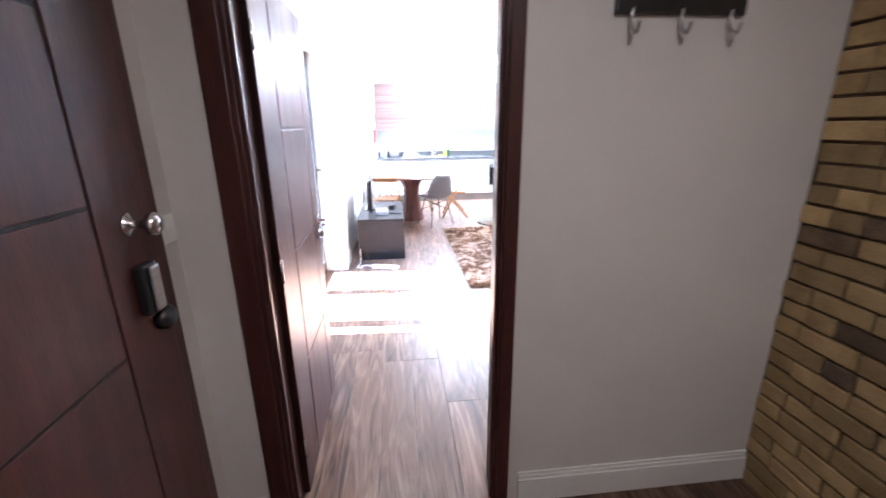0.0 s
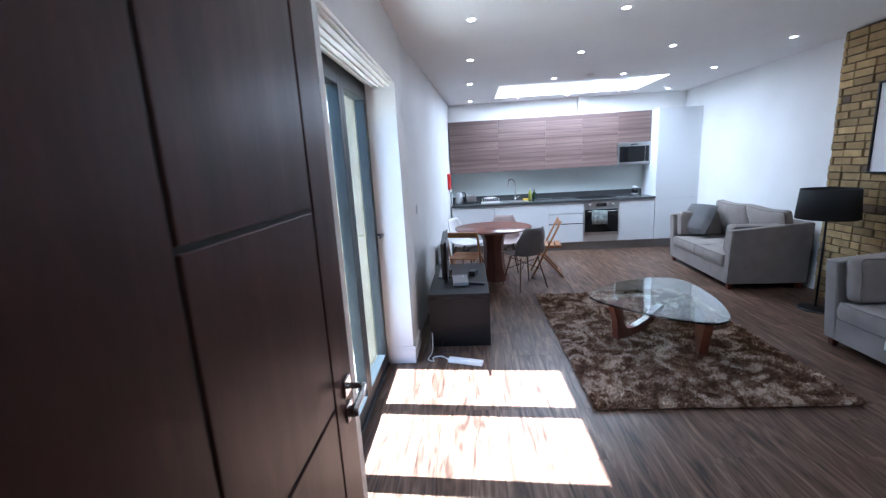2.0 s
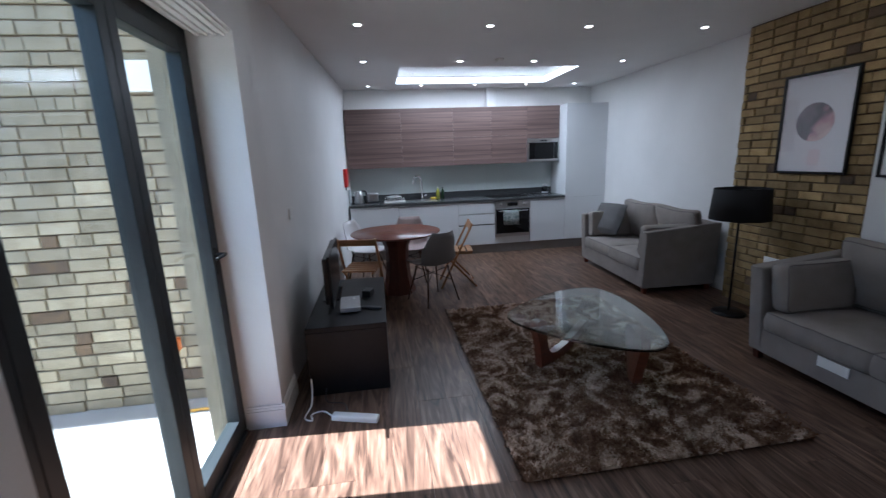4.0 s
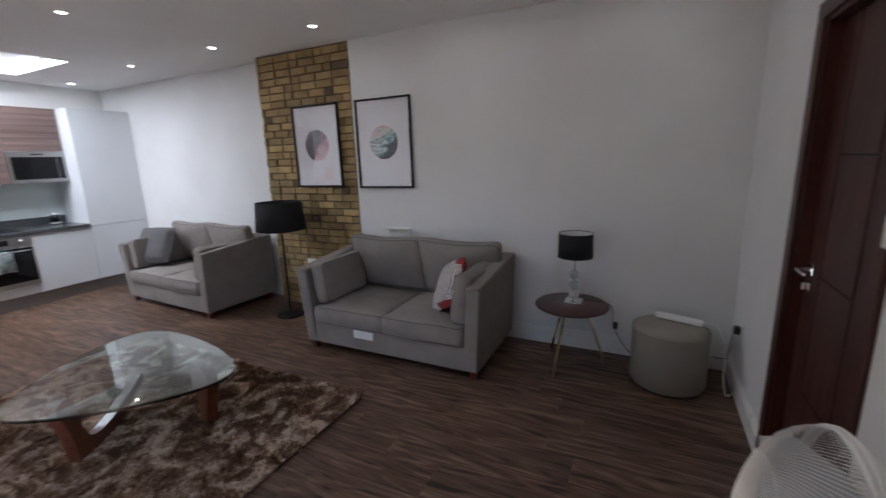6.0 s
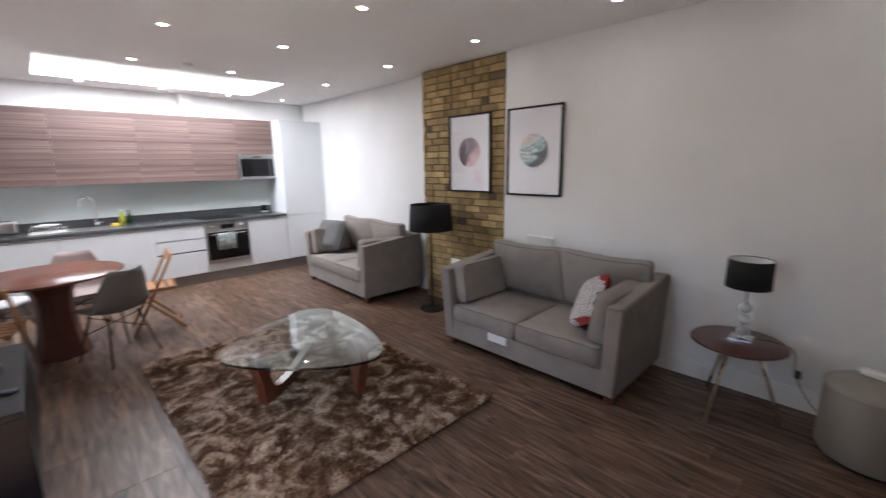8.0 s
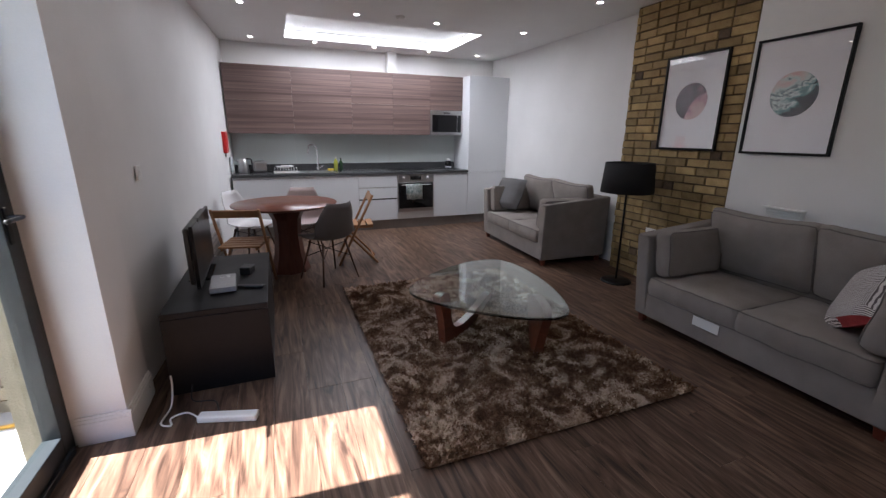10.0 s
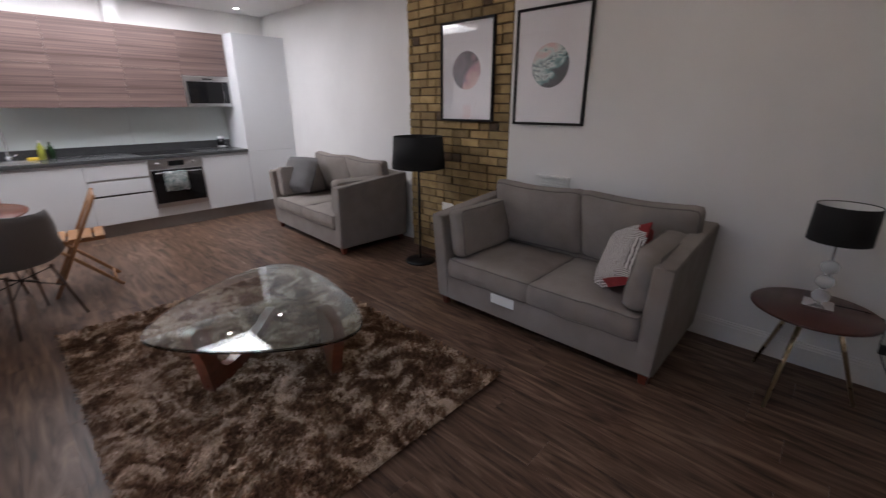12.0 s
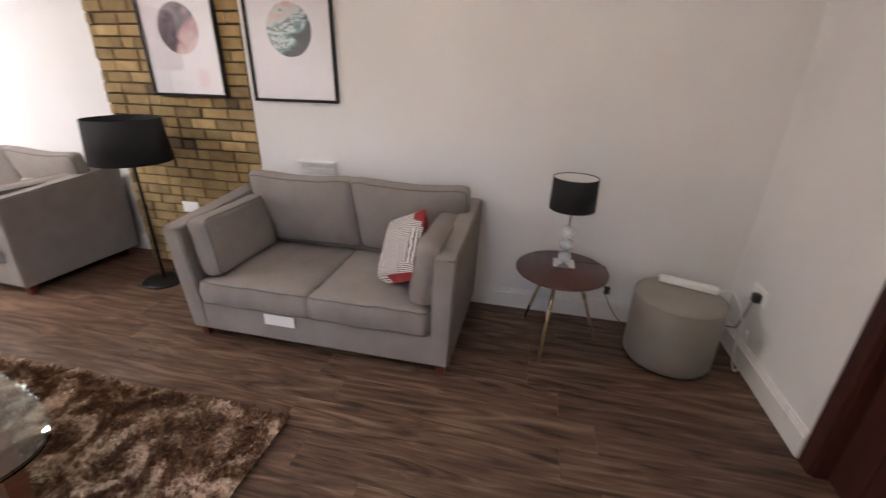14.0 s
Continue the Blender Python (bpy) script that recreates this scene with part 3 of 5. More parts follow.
def base_unit(x0, x1, kind):
    u = thing("base_cabinet", ((x0 + x1) / 2, KF, 0), 0, {"door": "white gloss handleless base cabinet", "drawers": "white gloss base unit with three drawers", "oven": "white oven housing under the worktop"}[kind], "cabinet", "kitchen base cabinets")
    w = (x1 - x0) / 2
    box("body", u, GLOSSW, (-w + 0.001, 0.02, 0.15), (w - 0.001, 0.58, 0.868))
    if kind == "door":
        box("door", u, GLOSSW, (-w + 0.002, 0.0, 0.155), (w - 0.002, 0.0195, 0.838), 0.0015)
    if kind == "drawers":
        for a, b in ((0.155, 0.475), (0.495, 0.655), (0.675, 0.838)):
            box("drawer", u, GLOSSW, (-w + 0.002, 0.0, a), (w - 0.002, 0.0195, b), 0.0015)
        # upper channel is steel; the lower gap's shade is coloured in, a near-black strip
        for a, b in ((0.476, 0.494), (0.656, 0.674)):
            box("finger_channel", u, STEEL if a > 0.5 else GAP, (-w + 0.002, 0.012, a), (w - 0.002, 0.0195, b))
    return u


base_unit(XS[0], XS[1], "door")
base_unit(XS[1], XS[2], "door")
base_unit(XS[2], XS[3], "drawers")
base_unit(XS[4], XS[5], "door")
ohs = base_unit(XS[3], XS[4], "oven")
tagged(box("plinth", None, PLINTH, (KX0, KF + 0.045, 0), (XA, KF + 0.06, 0.148)), "brushed grey-brown kitchen plinth", "plinth")
oven = thing("oven", (2.47, KF, 0.268), 0, "built-in steel oven with black glass door", "oven")
box("body", oven, STEEL, (-0.296, 0.0, 0.0), (0.296, 0.0185, 0.59), 0.003)
box("control_panel", oven, STEEL, (-0.296, -0.012, 0.475), (0.296, -0.001, 0.59), 0.003)
box("display", oven, BLACKGL, (-0.09, -0.0145, 0.505), (0.09, -0.0125, 0.565))
for x in (-0.2, 0.2):
    k = lathe("knob", oven, STEEL, [(0, 0), (0.022, 0), (0.02, 0.022), (0, 0.024)], 16)
    k.matrix_basis = pose(x, -0.0125, 0.535, 90, 0, 0)
dr = box("door", oven, STEEL, (-0.296, -0.022, 0.0), (0.296, -0.001, 0.468), 0.004)
box("window", dr, BLACKGL, (-0.285, -0.0255, 0.055), (0.285, -0.0225, 0.46))
bm = bmesh.new()
bm_tube(bm, [(-0.25, -0.06, 0.43), (0.25, -0.06, 0.43)], 0.009, 10)
for x in (-0.23, 0.23):
    bm_tube(bm, [(x, -0.06, 0.43), (x, -0.026, 0.43)], 0.006, 8)
part("handle", bm, CHROME, dr, "", True)
TOWEL = mat("patterned_tea_towel", (0.80, 0.82, 0.80), (0.16, 0.26, 0.25), 30, 0.95, bump=0.4, fine=70)
tw = thing("tea_towel", (2.43, KF - 0.06, 0.70), 0, "white and green patterned tea towel on the oven handle", "towel")
bm = bmesh.new()
cols, rowz = 12, [(-0.016, -0.23), (-0.017, -0.12), (-0.014, -0.03), (-0.008, 0.008), (0.0, 0.0125), (0.008, 0.008), (0.013, -0.03), (0.013, -0.16)]
gv = [[bm.verts.new((-0.13 + 0.26 * i / cols, y - 0.004 * math.sin(i * 1.3), z + 0.004 * math.sin(i * 0.9))) for i in range(cols + 1)] for y, z in rowz]
for a, b in zip(gv, gv[1:]):
    for i in range(cols):
        bm.faces.new((a[i], a[i + 1], b[i + 1], b[i]))
bmesh.ops.solidify(bm, geom=bm.faces[:], thickness=0.004)
part("cloth", bm, TOWEL, tw, "", True)
wt = tagged(box("worktop", None, STONE, (KX0, KF - 0.02, 0.8695), (KX1, YN - 0.016, 0.908), 0.003), "dark grey speckled stone worktop", "worktop")
tagged(box("upstand", None, STONE, (KX0, YN - 0.0155, 0.9085), (KX1, YN - 0.001, 1.01), 0.002), "dark grey stone upstand behind the worktop", "upstand")
spl = thing("splashback", (0, YN, 1.0105), 0, "pale grey-green glass splashback in three panes", "splashback")
for a, b in ((KX0, 0.72), (0.7225, 2.20), (2.2025, KX1)):
    box("panel", spl, SPLASH, (a, -0.010, 0), (b, -0.001, 0.451), 0.001)
hob = tagged(box("hob", None, BLACKGL, (2.14, 8.68, 0.9085), (2.76, 9.14, 0.914), 0.002), "black glass ceramic hob set on the worktop", "hob")
# wall cabinets: two rows of striped fronts
UF, UZ0, UZM, UZ1 = 8.87, 1.462, 1.910, 2.372
ux = [KX0, 0.72, 1.56, 2.20, 2.815]
for a, b in zip(ux, ux[1:]):
    u = thing("wall_cabinet", ((a + b) / 2, UF, UZ0), 0, "striped walnut handleless wall cabinet", "cabinet", "kitchen wall cabinets")
    w = (b - a) / 2
    box("body", u, UPW, (-w + 0.0005, 0.02, 0), (w - 0.0005, YN - UF - 0.001, UZ1 - UZ0))
    box("door", u, UPW, (-w + 0.001, 0, 0.001), (w - 0.001, 0.0195, UZM - UZ0 - 0.0015), 0.001)
    box("door", u, UPW, (-w + 0.001, 0, UZM - UZ0 + 0.0015), (w - 0.001, 0.0195, UZ1 - UZ0 - 0.001), 0.001)
u = thing("wall_cabinet", ((2.815 + KX1) / 2, UF, 1.850), 0, "short striped walnut cabinet above the microwave", "cabinet", "kitchen wall cabinets")
w = (KX1 - 2.815) / 2
box("body", u, UPW, (-w + 0.0005, 0.02, 0), (w - 0.0005, YN - UF - 0.001, UZ1 - 1.850))
box("door", u, UPW, (-w + 0.001, 0, 0.001), (w - 0.001, 0.0195, UZ1 - 1.851), 0.001)
mw = thing("microwave", ((2.815 + KX1) / 2, UF, 1.463), 0, "built-in steel microwave with dark glass door", "microwave")
box("body", mw, STEEL, (-w + 0.003, 0.0, 0), (w - 0.003, YN - UF - 0.01, 0.383), 0.003)
box("fascia", mw, STEEL, (-w + 0.004, -0.016, 0.004), (w - 0.004, -0.0005, 0.38), 0.004)
box("door", mw, BLACKGL, (-w + 0.03, -0.020, 0.045), (w - 0.10, -0.0165, 0.315), 0.002)
box("control_strip", mw, BLACKGL, (w - 0.095, -0.020, 0.045), (w - 0.03, -0.0165, 0.315), 0.002)
box("vent", mw, BLACKPL, (-0.06, -0.018, 0.338), (0.06, -0.0162, 0.356))
tl = thing("tall_cabinet", ((KX1 + XA) / 2, KF, 0), 0, "tall white gloss larder cabinet with two doors", "cabinet")
w = (XA - KX1) / 2 - 0.003
box("body", tl, GLOSSW, (-w, 0.02, 0.15), (w, YN - KF - 0.001, 2.372))
box("door", tl, GLOSSW, (-w + 0.001, 0, 0.155), (w - 0.001, 0.0195, 0.868), 0.0015)
box("door", tl, GLOSSW, (-w + 0.001, 0, 0.873), (w - 0.001, 0.0195, 2.37), 0.0015)
sock_k = tagged(box("upright_box", None, WALL, (2.18, YN - 0.14, 2.374), (2.32, YN - 0.001, H - 0.001), 0.002), "narrow white upright box above the wall cabinets", "duct")

# things on the worktop
WT = 0.908
kt = thing("kettle", (-0.02, 8.95, WT), 0, "brushed steel electric kettle with black handle", "kettle")
lathe("body", kt, STEEL, [(0, 0.0), (0.075, 0.0), (0.078, 0.02), (0.066, 0.12), (0.052, 0.19), (0.04, 0.205), (0, 0.21)], 24)
tube("handle", kt, BLACKPL, smooth_path([(0.05, 0, 0.20), (0.11, 0, 0.19), (0.115, 0, 0.10), (0.075, 0, 0.04)], 5), 0.011)
tube("spout", kt, STEEL, [(-0.05, 0, 0.15), (-0.085, 0, 0.19)], 0.018, 10, 0.010)
ts = thing("toaster", (0.20, 8.96, WT), 5, "two-slot brushed steel toaster", "toaster")
box("body", ts, STEEL, (-0.09, -0.075, 0.015), (0.09, 0.075, 0.165), 0.03, seg=3)
box("base", ts, BLACKPL, (-0.088, -0.073, 0.0), (0.088, 0.073, 0.014), 0.004)
for y in (-0.03, 0.03):
    box("slot", ts, BLACKPL, (-0.065, y - 0.012, 0.1652), (0.065, y + 0.012, 0.167))
rk = thing("dish_rack", (0.55, 8.82, WT), 0, "white dish drainer with crockery", "dish rack")
box("tray", rk, WHITEPL, (-0.17, -0.10, 0.0), (0.17, 0.10, 0.02), 0.006)
for k in range(9):
    x = -0.15 + k * 0.0375
    tube("wire", rk, WHITEPL, [(x, -0.09, 0.02), (x, -0.09, 0.07), (x, 0.09, 0.07), (x, 0.09, 0.02)], 0.003, 5)
for k in range(2):
    pl = lathe("plate", rk, WHITEPL, [(0, 0.0), (0.06, 0.0), (0.095, 0.012), (0.095, 0.016), (0.06, 0.006), (0, 0.006)], 24)
    pl.matrix_basis = pose(-0.04 + 0.06 * k, 0, 0.076 + 0.012 * k, 0, 4, 0)
sk = thing("sink", (0.98, 8.88, WT), 0, "undermount steel sink in the worktop", "sink")
boxes("rim", sk, STEEL, [((-0.26, -0.19, 0.0), (0.26, -0.165, 0.004)), ((-0.26, 0.165, 0.0), (0.26, 0.19, 0.004)), ((-0.26, -0.165, 0.0), (-0.235, 0.165, 0.004)), ((0.235, -0.165, 0.0), (0.26, 0.165, 0.004))], 0.001)
box("bowl", sk, STEEL, (-0.235, -0.165, 0.0005), (0.235, 0.165, 0.0015))
tp = thing("tap", (1.03, 9.10, WT), 0, "tall chrome swan-neck kitchen tap", "tap")
lathe("base", tp, CHROME, [(0, 0), (0.026, 0), (0.026, 0.05), (0.015, 0.06), (0, 0.062)], 18)
tube("spout", tp, CHROME, smooth_path([(0, 0, 0.05), (0, 0, 0.30), (-0.04, -0.03, 0.385), (-0.12, -0.09, 0.38), (-0.15, -0.11, 0.27)], 7), 0.012, 10)
tube("lever", tp, CHROME, [(0.02, 0, 0.04), (0.075, -0.01, 0.075)], 0.006)


def bottle(x, y, h, r, m, cap, label):
    b = thing("bottle", (x, y, WT), 0, label, "bottle")
    lathe("body", b, m, [(0, 0), (r, 0), (r, h * 0.6), (r * 0.9, h * 0.68), (r * 0.36, h * 0.8), (r * 0.36, h * 0.9), (0, h * 0.9)], 18)
    lathe("cap", b, cap, [(r * 0.4, h * 0.88), (r * 0.42, h), (0, h)], 12)


bottle(1.30, 9.06, 0.21, 0.032, plain("yellow_green_soap", (0.42, 0.45, 0.08), 0.15), WHITEPL, "bottle of yellow-green washing-up liquid")
bottle(1.385, 9.09, 0.19, 0.030, plain("dark_green_bottle", (0.03, 0.07, 0.03), 0.15), BLACKPL, "small dark green bottle by the sink")
tagged(box("sponge", None, mat("yellow_sponge", (0.75, 0.55, 0.08), (0.6, 0.42, 0.05), 40, 0.95, bump=0.8, fine=150), (1.17, 8.99, WT + 0.0005), (1.26, 9.05, WT + 0.035), 0.006), "yellow washing-up sponge on the worktop", "sponge")
cj = thing("coffee_maker", (3.20, 9.02, WT), 0, "small dark glass jar with steel lid", "jar")
lathe("jar", cj, BLACKGL, [(0, 0), (0.05, 0), (0.052, 0.10), (0.045, 0.13), (0, 0.13)], 18)
lathe("lid", cj, STEEL, [(0.047, 0.1305), (0.047, 0.155), (0.01, 0.16), (0, 0.175)], 18)
lathe("band", cj, STEEL, [(0.0525, 0.01), (0.054, 0.01), (0.054, 0.035), (0.0525, 0.035)], 18)


def west_x(y):
    return XW - 0.035 + (y - 4.80) * (-0.155 - XW + 0.035) / (YN - 4.80)


fb = thing("fire_blanket", (west_x(8.50), 8.50, 1.21), -3, "red fire blanket case on the white wall", "fire blanket")
box("case", fb, plain("red_plastic", (0.55, 0.02, 0.02), 0.35), (0.001, -0.09, 0), (0.045, 0.09, 0.27), 0.008)
for y in (-0.04, 0.02):
    box("tape", fb, BLACKPL, (0.012, y, -0.05), (0.016, y + 0.02, -0.0005))
tl2 = thing("hand_towel", (west_x(8.82), 8.82, 0.925), -3, "pale hand towel hanging on the wall", "towel")
cushion("cloth", tl2, mat("pale_terry", (0.62, 0.66, 0.68), (0.52, 0.56, 0.58), 20, 0.95, bump=0.8, fine=200), (0.22, 0.12, 0.03), pose(0.018, 0, 0.115, 0, 90, 0), edge=0.7)


# ---- sofas ----
def crease(x, y, z, seed):
    """Shallow folds of worn upholstery."""
    v = Vector((x, y, z))
    return 0.009 * noise.noise(v * 4.5 + Vector((seed * 3.7, 0, 0))) + 0.005 * noise.noise(v * 13 + Vector((0, seed * 5.1, 0)))


def soften(ob):
    """Keeps broad faces flat while the rounded edges shade smoothly."""
    md = ob.modifiers.new("weighted", "WEIGHTED_NORMAL")
    md.keep_sharp = False
    return ob


def slab(name, parent, material, profile, side0, side1, bevel=0.02, seed=0, label=""):
    """Padded panel: profile of (x, z, lean) swept from side0 to side1 in y; lean shifts both sides."""
    bm = bmesh.new()
    p0 = [bm.verts.new((x, side0 + ln, z)) for x, z, ln in profile]
    p1 = [bm.verts.new((x, side1 + ln, z)) for x, z, ln in profile]
    bm.faces.new(p0)
    bm.faces.new(p1[::-1])
    n = len(profile)
    for i in range(n):
        j = (i + 1) % n
        bm.faces.new((p0[i], p1[i], p1[j], p0[j]))
    bmesh.ops.recalc_face_normals(bm, faces=bm.faces)
    bmesh.ops.bevel(bm, geom=bm.edges[:], offset=bevel, segments=3, affect="EDGES")
    return soften(part(name, bm, material, parent, label, True))


def box_cushion(name, parent, size, m, crown=0.25, corner=0.05, seed=0, sag=0.0, pipes=(1, -1)):
    """Boxed cushion with a border and piped seams; size = length, width, thickness along local x, y, z."""
    bm = bmesh.new()
    bmesh.ops.create_cube(bm, size=2.0)
    bmesh.ops.subdivide_edges(bm, edges=bm.edges[:], cuts=13, use_grid_fill=True)
    hx, hy, hz = (c / 2 for c in size)

    def plan(u, w):
        # square plan with rounded corners and edges that pull in between them
        x, y = u * hx, w * hy
        cx, cy = hx - corner, hy - corner
        if abs(x) > cx and abs(y) > cy:
            dx, dy = abs(x) - cx, abs(y) - cy
            k = max(dx, dy) / max(math.hypot(dx, dy), 1e-6)
            x, y = math.copysign(cx + dx * k, x), math.copysign(cy + dy * k, y)
        pull = 0.012
        return x * (1 - pull * (1 - w * w) / hx * 0.4), y * (1 - pull * (1 - u * u) / hy * 0.4)

    def drop(u, w):
        return sag * (1 - w * w) * (-u if u < 0 else 0.0)

    for v in bm.verts:
        u, w, t = v.co
        x, y = plan(u, w)
        fall = ((1 - abs(u) ** 2.5) * (1 - abs(w) ** 2.5)) ** 0.6
        rim = 1.0 if max(abs(u), abs(w)) > 0.99 else 0.0
        bulge = 1 + 0.012 * rim * (1 - t * t) / min(hx, hy)
        z = t * hz * (1 + crown * fall) + crease(x * 1.4, y * 1.4, t * 0.05, seed) * (1 if abs(t) > 0.9 else 0.5)
        v.co = Vector((x * bulge + drop(u, w), y * bulge, z))
    bm.transform(m)
    c = part(name, bm, FABRIC, parent, "", True)
    steps = [i / 12 * 2 - 1 for i in range(12)]
    loop = [(u, -1) for u in steps] + [(1, u) for u in steps] + [(-u, 1) for u in steps] + [(-1, -u) for u in steps]
    for sg in pipes:
        pts = []
        for u, w in loop:
            x, y = plan(u, w)
            pts.append(m @ Vector((x * 1.004 + drop(u, w), y * 1.004, sg * hz * 0.985 + crease(x * 1.4, y * 1.4, sg * 0.05, seed))))
        tube("piping", c, PIPING, pts, 0.0045, 6, closed=True)
    return c


def sofa(at, rz, label):
    """Two-seat sofa that faces -x; local origin at the front, middle of its width."""
    s = thing("sofa", at, rz, label, "sofa", "matching two-seat sofas")
    w, d, at_ = 0.800, 0.86, 0.115
    slab("base", s, FABRIC, [(0.0, 0.07, 0), (0.0, 0.262, 0), (d - 0.04, 0.262, 0), (d - 0.04, 0.07, 0)], -w + at_ - 0.02, w - at_ + 0.02, 0.006)
    for sg in (-1, 1):
        # arms lean outwards and rise to the back
        flare = 0.068 if sg > 0 else 0.028
        pro = [(-0.004, 0.07, 0), (-0.004, 0.712, sg * flare), (d, 0.785, sg * flare), (d, 0.07, 0)]
        arm = slab("arm", s, FABRIC, pro, *sorted((sg * w, sg * (w - at_))), 0.011)
        pts = [(-0.001, sg * (w - 0.012), 0.085), (-0.001, sg * (w - 0.012 + flare * 0.97), 0.698), (0.010, sg * (w - 0.012 + flare), 0.7105), (d - 0.02, sg * (w - 0.012 + flare), 0.7805)]
        tube("piping", arm, PIPING, pts, 0.003, 5)
        # loose side cushion leaning on the arm
        m = pose(0.325, sg * (w - at_ - 0.035), 0.585, 90 - sg * 8, 0, 0)
        box_cushion("side_cushion", s, (0.56, 0.34, 0.125), m, 0.22, 0.045, 3 + sg)
    slab("back_frame", s, FABRIC, [(d - 0.20, 0.07, 0), (d - 0.12, 0.775, 0), (d - 0.002, 0.785, 0), (d - 0.002, 0.07, 0)], -w + at_ - 0.03, w - at_ + 0.03, 0.02)
    cw = w - at_
    for sg in (-1, 1):
        box_cushion("seat_cushion", s, (0.69, cw + 0.004, 0.14), pose(0.335, sg * cw / 2, 0.325), 0.30, 0.03, sg + 9)
        # plump back cushions lean on the frame and lap over the arms
        yc, bw = (0.328, 0.715) if sg > 0 else (-0.400, 0.735)
        m = pose(0.655, yc, 0.672) @ pose(0, 0, 0, -sg * 0.8, 77, 0)
        box_cushion("back_cushion", s, (0.50, bw, 0.085), m, 1.15, 0.04, sg + 21, 0.02, (-1,))
    for x in (0.045, d - 0.06):
        for sg in (-1, 1):
            bm = bmesh.new()
            bm_box(bm, (x - 0.028, sg * (w - 0.05) - 0.028, 0), (x + 0.028, sg * (w - 0.05) + 0.028, 0.0695), 0.005)
            for v in bm.verts:
                if v.co.z < 0.03:
                    v.co.x, v.co.y = x + (v.co.x - x) * 0.78, sg * (w - 0.05) + (v.co.y - sg * (w - 0.05)) * 0.78
            part("foot", bm, FOOTWOOD, s, "cherry-stained wooden foot")
    return s


s1 = sofa((3.075, 3.805, 0), 0, "grey-taupe two-seat sofa beside the pictures")
s2 = sofa((3.20, 6.86, 0), -3, "grey-taupe two-seat sofa beside the brick strip")


def hatch(name):
    """Printed fabric: short dark hatching on off-white, broken up in patches."""
    m = bpy.data.materials.new(name)
    m.use_nodes = True
    n, l = m.node_tree.nodes, m.node_tree.links
    p = n["Principled BSDF"]
    p.inputs["Roughness"].default_value = 0.92
    tc, w1, w2, v, mx, rp = n.new("ShaderNodeTexCoord"), n.new("ShaderNodeTexWave"), n.new("ShaderNodeTexWave"), n.new("ShaderNodeTexVoronoi"), n.new("ShaderNodeMix"), n.new("ShaderNodeValToRGB")
    w1.inputs["Scale"].default_value, w2.inputs["Scale"].default_value = 30, 30
    w1.inputs["Distortion"].default_value, w2.inputs["Distortion"].default_value = 3.0, 3.0
    w2.bands_direction = "Y"
    v.inputs["Scale"].default_value = 10
    sg = n.new("ShaderNodeMath")
    sg.operation, sg.inputs[1].default_value = "GREATER_THAN", 0.5
    sep = n.new("ShaderNodeSeparateColor")
    for t in (w1, w2, v):
        l.new(tc.outputs["Object"], t.inputs["Vector"])
    l.new(v.outputs["Color"], sep.inputs[0])
    l.new(sep.outputs[0], sg.inputs[0])
    l.new(sg.outputs[0], mx.inputs[0])
    l.new(w1.outputs["Fac"], mx.inputs[2])
    l.new(w2.outputs["Fac"], mx.inputs[3])
    rp.color_ramp.elements[0].position, rp.color_ramp.elements[1].position = 0.3, 0.5
    rp.color_ramp.elements[0].color, rp.color_ramp.elements[1].color = (0.11, 0.09, 0.09, 1), (0.62, 0.58, 0.55, 1)
    l.new(mx.outputs[0], rp.inputs[0])
    l.new(rp.outputs[0], p.inputs["Base Color"])
    return m


PATT = hatch("hatched_print_fabric")
REDF = mat("red_fabric", (0.30, 0.025, 0.025), (0.20, 0.016, 0.016), 20, 0.9, bump=0.5, fine=300)


def pillow(m, label, fabric, size=(0.42, 0.42, 0.15), red=False):
    p = new("throw_pillow")
    p.matrix_basis = m
    tagged(p, label, "pillow")
    c = cushion("cover", p, [fabric, REDF] if red else fabric, size, None, edge=0.12, cuts=11, puff=1.0)
    for f in c.data.polygons:
        f.material_index = 1 if red and (f.center.z < -0.004 or f.center.x + f.center.y > 0.30 or (f.center.y < -0.165 and f.center.x > -0.04)) else 0
    return p


def facing(centre, normal, spin):
    """A pose whose local z points along normal."""
    return Matrix.Translation(centre) @ Vector(normal).to_track_quat("Z", "Y").to_matrix().to_4x4() @ pose(0, 0, 0, 0, 0, spin)


pillow(facing((3.36, 3.345, 0.62), (-0.52, 0.74, 0.42), 30), "hatched white and grey throw pillow with a red back", PATT, (0.40, 0.40, 0.14), red=True)
pillow(pose(3.50, 7.42, 0.665, 0, -62, 20), "slate grey square throw pillow on the sofa", FABRICD, (0.46, 0.46, 0.16))
pillow(pose(3.80, 6.55, 0.66, 0, -55, -10), "pale patterned throw pillow against the sofa back", mat("cream_print_fabric", (0.45, 0.40, 0.30), (0.25, 0.22, 0.16), 22, 0.9, bump=0.4, fine=60), (0.36, 0.42, 0.13))
lb = tagged(box("paper_label", None, WHITEPL, (3.068, 3.90, 0.178), (3.072, 4.09, 0.246), 0.001), "white paper label hanging under the sofa seat", "label")
lb.matrix_basis = pose(-0.004, 0, 0)

